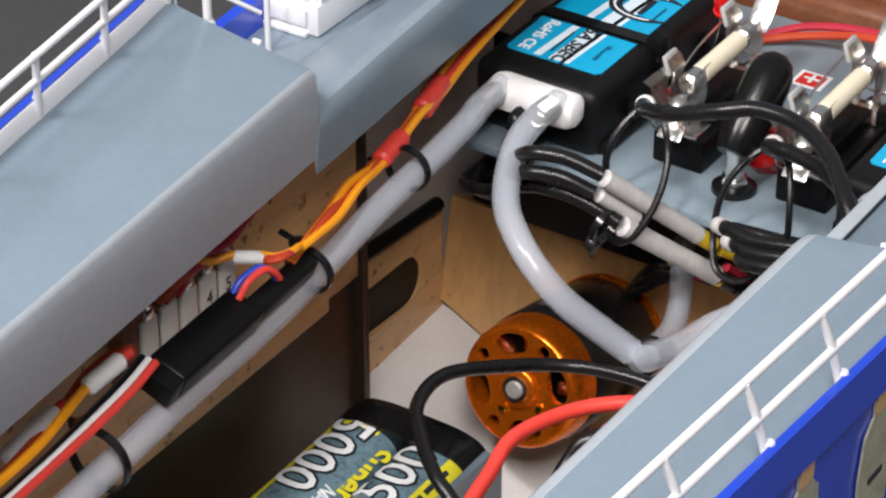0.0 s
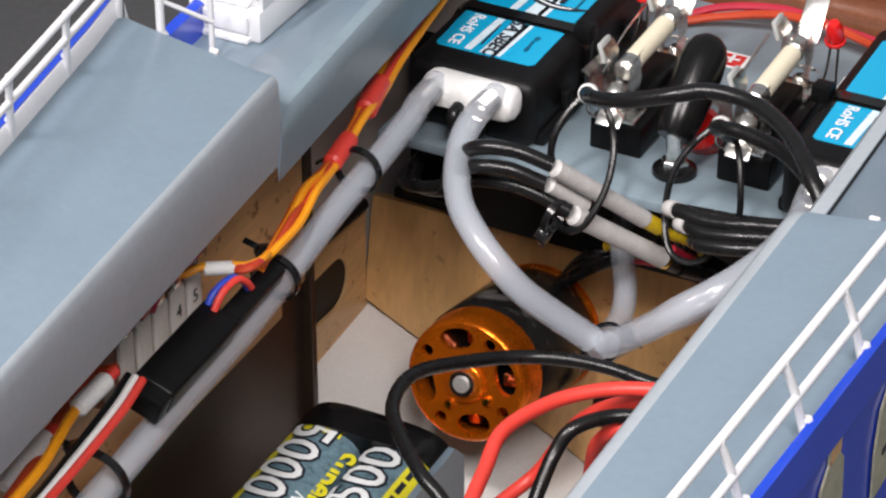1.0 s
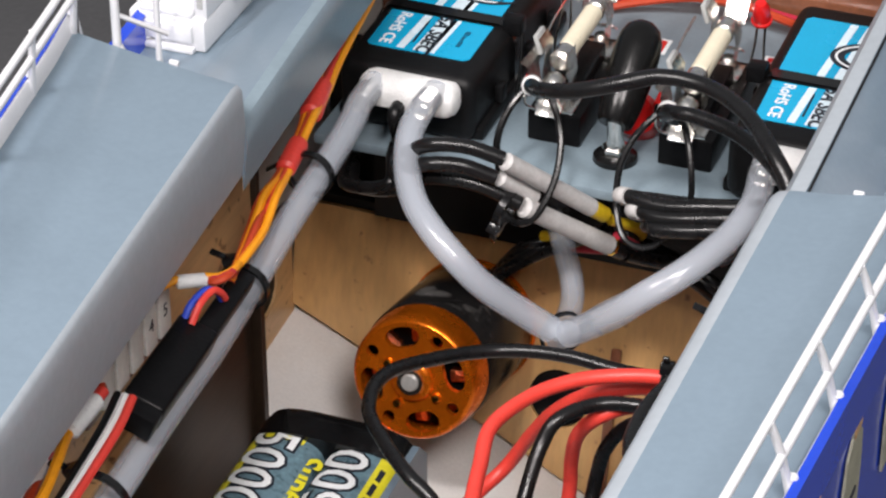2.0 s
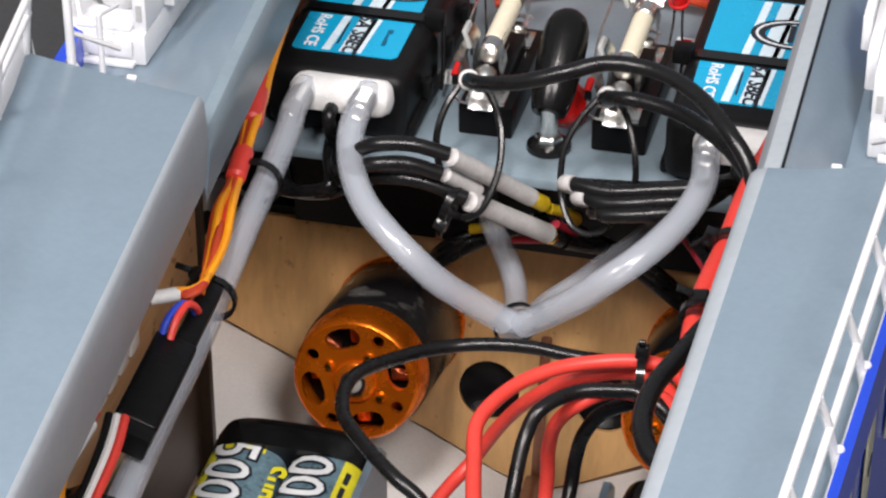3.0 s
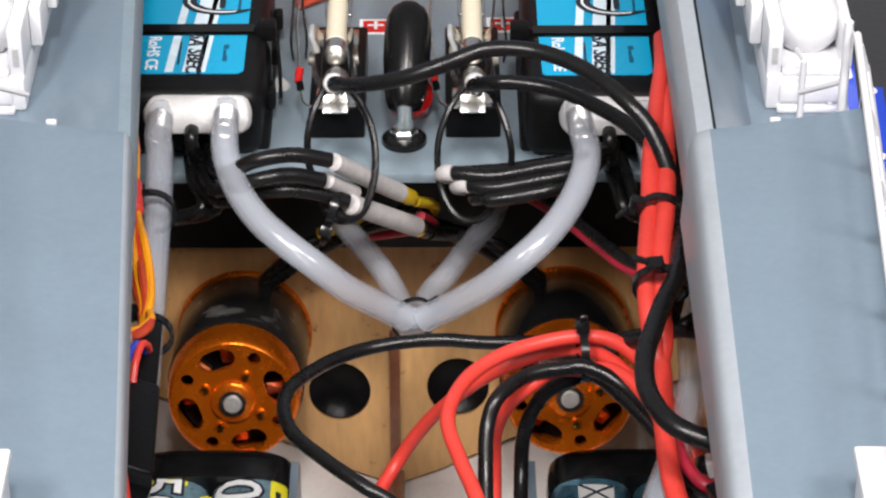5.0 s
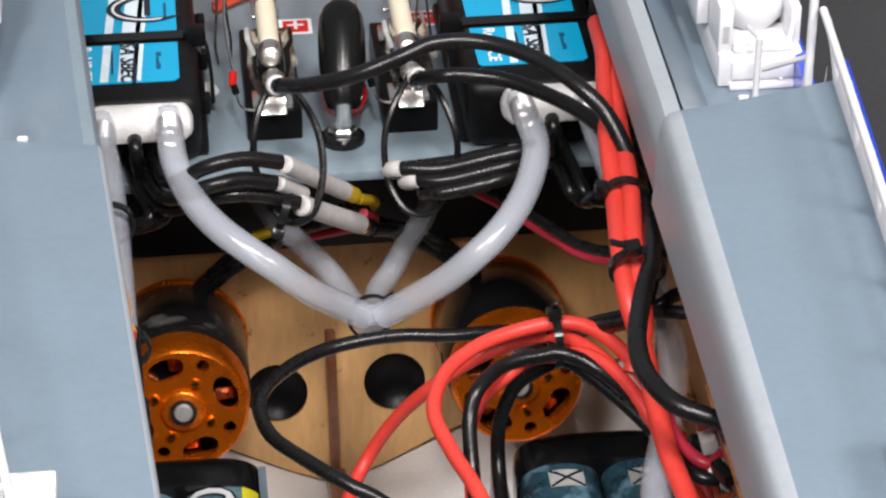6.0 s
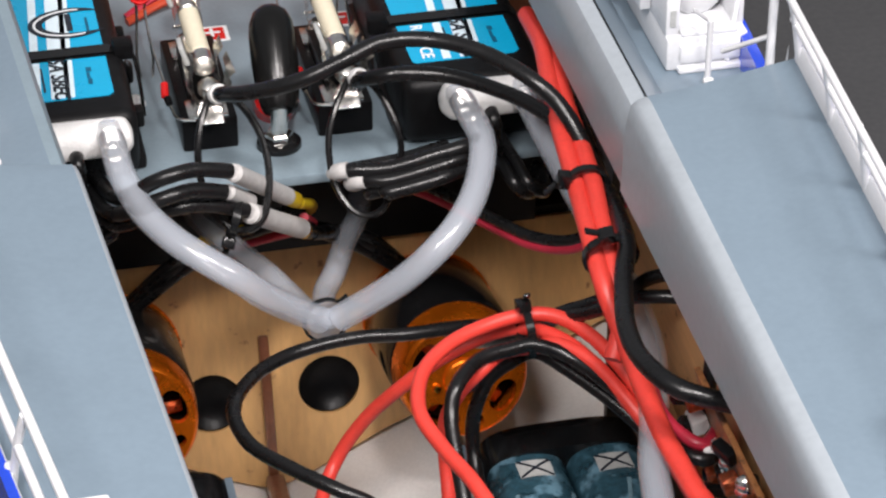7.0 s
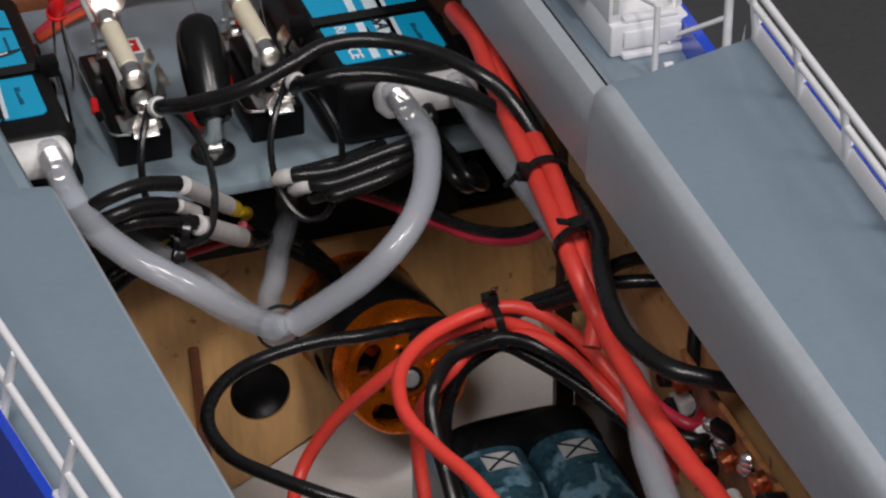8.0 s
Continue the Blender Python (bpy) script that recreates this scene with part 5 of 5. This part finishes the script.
for k, mat in enumerate((REDCABLE, GLUE, BLACK)):
    cable("servo_wire", [(-0.0640 - 0.0020 * k, -0.1560, 0.1420), (-0.0620 - 0.0020 * k, -0.1680, 0.1415), (-0.0610 - 0.0018 * k, -0.1850, 0.1405), (-0.0600 - 0.0015 * k, -0.205, 0.140), (-0.058 - 0.0015 * k, -0.25, 0.139)], 0.0012, mat, ("red", "white", "black")[k] + " ribbon wire lying on the hose", "servo wires", 8)
cable("servo_wire", [(-0.0720, -0.1545, 0.1420), (-0.0770, -0.1570, 0.1400), (-0.0810, -0.1640, 0.1350), (-0.0790, -0.1760, 0.1330), (-0.0740, -0.1900, 0.1360), (-0.070, -0.21, 0.137)], 0.0015, BROWNWIRE, "rust-red wire curling off the receiver", "servo wires", 8)
cable("servo_wire", [(-0.0740, -0.1600, 0.1400), (-0.0735, -0.1720, 0.1400), (-0.0700, -0.1850, 0.1410), (-0.067, -0.20, 0.141), (-0.066, -0.23, 0.14)], 0.0014, ORANGEWIRE, "orange wire looped beside the hose", "servo wires", 8)
for a, b in (((-0.0720, -0.1590, 0.1420), (-0.0735, -0.1720, 0.1400)), ((-0.0765, -0.1800, 0.1370), (-0.0760, -0.2000, 0.1350))):
    conn = thing("servo_connector", a, "white sleeved plug on the servo wires", "connector", "connectors")
    part("body", rod(a, b, 0.0026, 12, cap=0.0010), GLUE, conn)
    part("collar", rod(Vector(a), Vector(a) + (Vector(a) - Vector(b)).normalized() * 0.003, 0.0016, 10), REDCABLE, conn)
cable_tie("cable_tie", (-0.0672, -0.0370, 0.1365), (0.03, -1, 0), 0.0062, "black tie round hose and servo wires", head=(-0.9, 0, 0.3))
cable_tie("cable_tie", (-0.0645, -0.0890, 0.1325), (0.03, -1, -0.1), 0.0064, "black tie round hose and servo wires", head=(-0.3, 0, 0.9))
cable_tie("cable_tie", (-0.0612, -0.1830, 0.1302), (0.03, -1, 0), 0.0082, "black tie with a loose tail round hose and wires", head=(-0.5, 0, 0.8))

# ---- deck fittings ----
def railing(s, y0, y1, first, pitch, label):
    """White rails on short stanchions along the deck edge."""
    t = thing("deck_railing", (edge_out(s, y0) - s * 0.001, y0, 0.2022), label, "railing", "deck railings")
    lean = -0.0048 if s > 0 else 0.0038

    def foot_x(y):
        return (edge_out(s, y) if s > 0 else -(0.1262 + 0.155 * y)) - s * 0.0005

    def rail(h, r):
        return sweep([(foot_x(y) + lean * h / 0.0150, y, 0.2022 + h) for y in [y0 + (y1 - y0) * k / 10 for k in range(11)]], r, 10, 2)

    part("top_rail", rail(0.0150, 0.00105), WHITE, t)
    part("mid_rail", rail(0.0062, 0.00100), WHITE, t)
    y = first
    while y >= y0:
        x = foot_x(y)
        post = part("stanchion", sweep([(x, y, 0.1965), (x + lean * 0.5, y - 0.0018, 0.2090), (x + lean, y - 0.0036, 0.2172)], 0.00100, 10, 2), WHITE, t)
        part("foot", lathe([(0, 0.0007), (0.0011, 0.0006), (0.0013, 0)], Matrix.Translation((x, y, 0.2021)), 12), WHITE, post)
        y -= pitch
    return t


railing(-1, -0.262, -0.0825, -0.0825, 0.0327, "white wire deck railing above a blue strake")
railing(1, -0.351, -0.0825, -0.0840, 0.0305, "white wire deck railing above the blue hull side")


def deckhouse(s, label):
    """A small white superstructure piece with a big dome between stepped cheeks."""
    x0, x1 = s * 0.0990, s * 0.1222
    t = thing("deckhouse", (s * 0.11, -0.02, 0.167), label, "deckhouse", "deckhouses")

    def slab(a, b, y0, y1, z0, z1, bevel=0.0006):
        return box((min(a, b), y0, z0), (max(a, b), y1, z1), bevel)

    body = part("base", slab(x0, x1, -0.0340, 0.0140, 0.1672, 0.1770, 0.0008), WHITE, t)
    part("front_panel", slab(x0 + s * 0.0035, x1 - s * 0.0025, -0.0352, -0.0341, 0.1700, 0.1752, 0.0004), WHITE, body)
    part("sill", slab(x0 + s * 0.0030, x1 - s * 0.0004, -0.0362, -0.0330, 0.1671, 0.1688, 0.0005), WHITE, body)
    cheek = part("cheek", slab(x0, x0 + s * 0.0040, -0.0320, 0.0138, 0.1768, 0.1905), WHITE, t)
    part("vent", slab(x0 + s * 0.0012, x0 + s * 0.0028, -0.0323, -0.0318, 0.1800, 0.1850, 0), GREYINK, cheek, "narrow shaded slot")
    part("side_locker", slab(x0 - s * 0.0034, x0 - s * 0.0001, -0.0180, 0.0140, 0.1780, 0.1900), WHITE, t)
    part("side_locker", slab(x0 - s * 0.0062, x0 - s * 0.0035, -0.0060, 0.0140, 0.1830, 0.1935), WHITE, t)
    part("cheek", slab(x1, x1 - s * 0.0030, -0.0290, 0.0138, 0.1768, 0.1880), WHITE, t)
    part("rear_wall", slab(x0 + s * 0.0002, x1 - s * 0.0002, 0.0100, 0.0138, 0.1768, 0.1990), WHITE, t)
    cx = (x0 + x1) / 2 + s * 0.0006
    part("drum", lathe([(0, 0.0165), (0.0036, 0.0158), (0.0066, 0.0138), (0.0086, 0.0108), (0.0094, 0.0070), (0.0088, 0.0034), (0.0070, 0.0010), (0.0062, 0)], Matrix.Translation((cx, -0.0150, 0.1770)), 36), WHITE, t, "white domed drum")
    part("ledge", slab(x0 + s * 0.0041, x1 - s * 0.0031, -0.0335, -0.0300, 0.1770, 0.1784, 0.0004), WHITE, t)
    part("strut", rod((x1 - s * 0.0060, -0.0345, 0.1690), (x1 - s * 0.0010, -0.0270, 0.1870), 0.0008, 10), WHITE, t)
    part("strut", rod((x0 + s * 0.0110, -0.0345, 0.1710), (x1 - s * 0.0020, -0.0290, 0.1800), 0.0006, 10), WHITE, t)
    part("post", rod((s * 0.1065, -0.0475, 0.1665), (s * 0.1065, -0.0475, 0.1900), 0.0009, 10), WHITE, t)
    part("post_tie", rod((s * 0.1065, -0.0475, 0.1895), (s * 0.1065, -0.0330, 0.1850), 0.0006, 8), WHITE, t)
    return t


deckhouse(-1, "white deckhouse with a domed drum on the grey deck")
deckhouse(1, "white deckhouse with a domed drum on the grey deck")
for s in (-1, 1):
    outer, inner = (-0.1015, -0.0852) if s < 0 else (0.1118, 0.0955)
    gate = thing("step_post", (outer, -0.0800, 0.19), "slim white post at the foredeck step", "railing", "step posts")
    part("post", rod((outer, -0.0805, 0.1912), (outer, -0.0805, 0.2200), 0.0012, 12), WHITE, gate)
    part("foot", lathe([(0, 0.0012), (0.0016, 0.0010), (0.0021, 0)], Matrix.Translation((outer, -0.0805, 0.1925)), 14), WHITE, gate)
    part("brace", rod((outer, -0.0805, 0.2030), (outer - s * 0.0090, -0.0690, 0.1930), 0.0007, 10), WHITE, gate)
    # small white block modelled where the step edge only glints
    cleat = thing("deck_glint", (inner, -0.0800, 0.1914), "tiny white block for the glint at the deck step", "cleat", "deck cleats")
    part("cleat", box((inner - 0.0014, -0.0815, 0.1912), (inner + 0.0014, -0.0802, 0.1928), 0.0005), WHITE, cleat)
    bollard = thing("deck_locker", (-0.0825 if s < 0 else 0.1022, -0.25, 0.1915), "small white locker on the foredeck", "deck locker", "deck lockers")
    lo, hi = (-0.0895, -0.0755) if s < 0 else (0.0955, 0.1090)
    part("body", box((lo, -0.2640, 0.1912), (hi, -0.2350, 0.2060), 0.0010), WHITE, bollard)
    part("lid", box((lo - 0.001, -0.2650, 0.2060), (hi + 0.001, -0.2340, 0.2085), 0.0008), WHITE, bollard)
# worn emblems on the hull side
for y in (-0.160, -0.190, -0.127, -0.225):
    emblem = thing("hull_emblem", (edge_out(1, y), y, 0.16), "worn beige bottle-shaped emblem on the blue hull", "emblem", "hull emblems")
    pts = [(-0.0075, -0.024), (0.0075, -0.024), (0.0085, -0.010), (0.0070, 0.0010), (0.0030, 0.0055), (0.0032, 0.0105), (0.0015, 0.0130), (-0.0020, 0.0128), (-0.0032, 0.0095), (-0.0030, 0.0050), (-0.0068, 0.0010), (-0.0085, -0.010)]
    m = Matrix(((0, 0, 1, edge_out(1, y) + 0.0006), (1, 0, 0, y), (0, 1, 0, 0.177), (0, 0, 0, 1)))
    body = part("shape", sheet(pts, [], 0.0006, m @ pose(0, 0, 0, 0, 0, 0)), BEIGE, emblem, "", False)
    part("bar", box((edge_out(1, y) + 0.0006, y - 0.0035, 0.1635), (edge_out(1, y) + 0.0009, y + 0.0035, 0.1650)), INK, body, "", False)
    part("neck", sheet([(-0.0030, 0.0052), (0.0030, 0.0056), (0.0031, 0.0104), (0.0014, 0.0129), (-0.0019, 0.0127), (-0.0031, 0.0094)], [], 0.0003, Matrix.Translation((0.0004, 0, 0)) @ m), WOODSIDE, body, "rust-brown bottle neck", False)
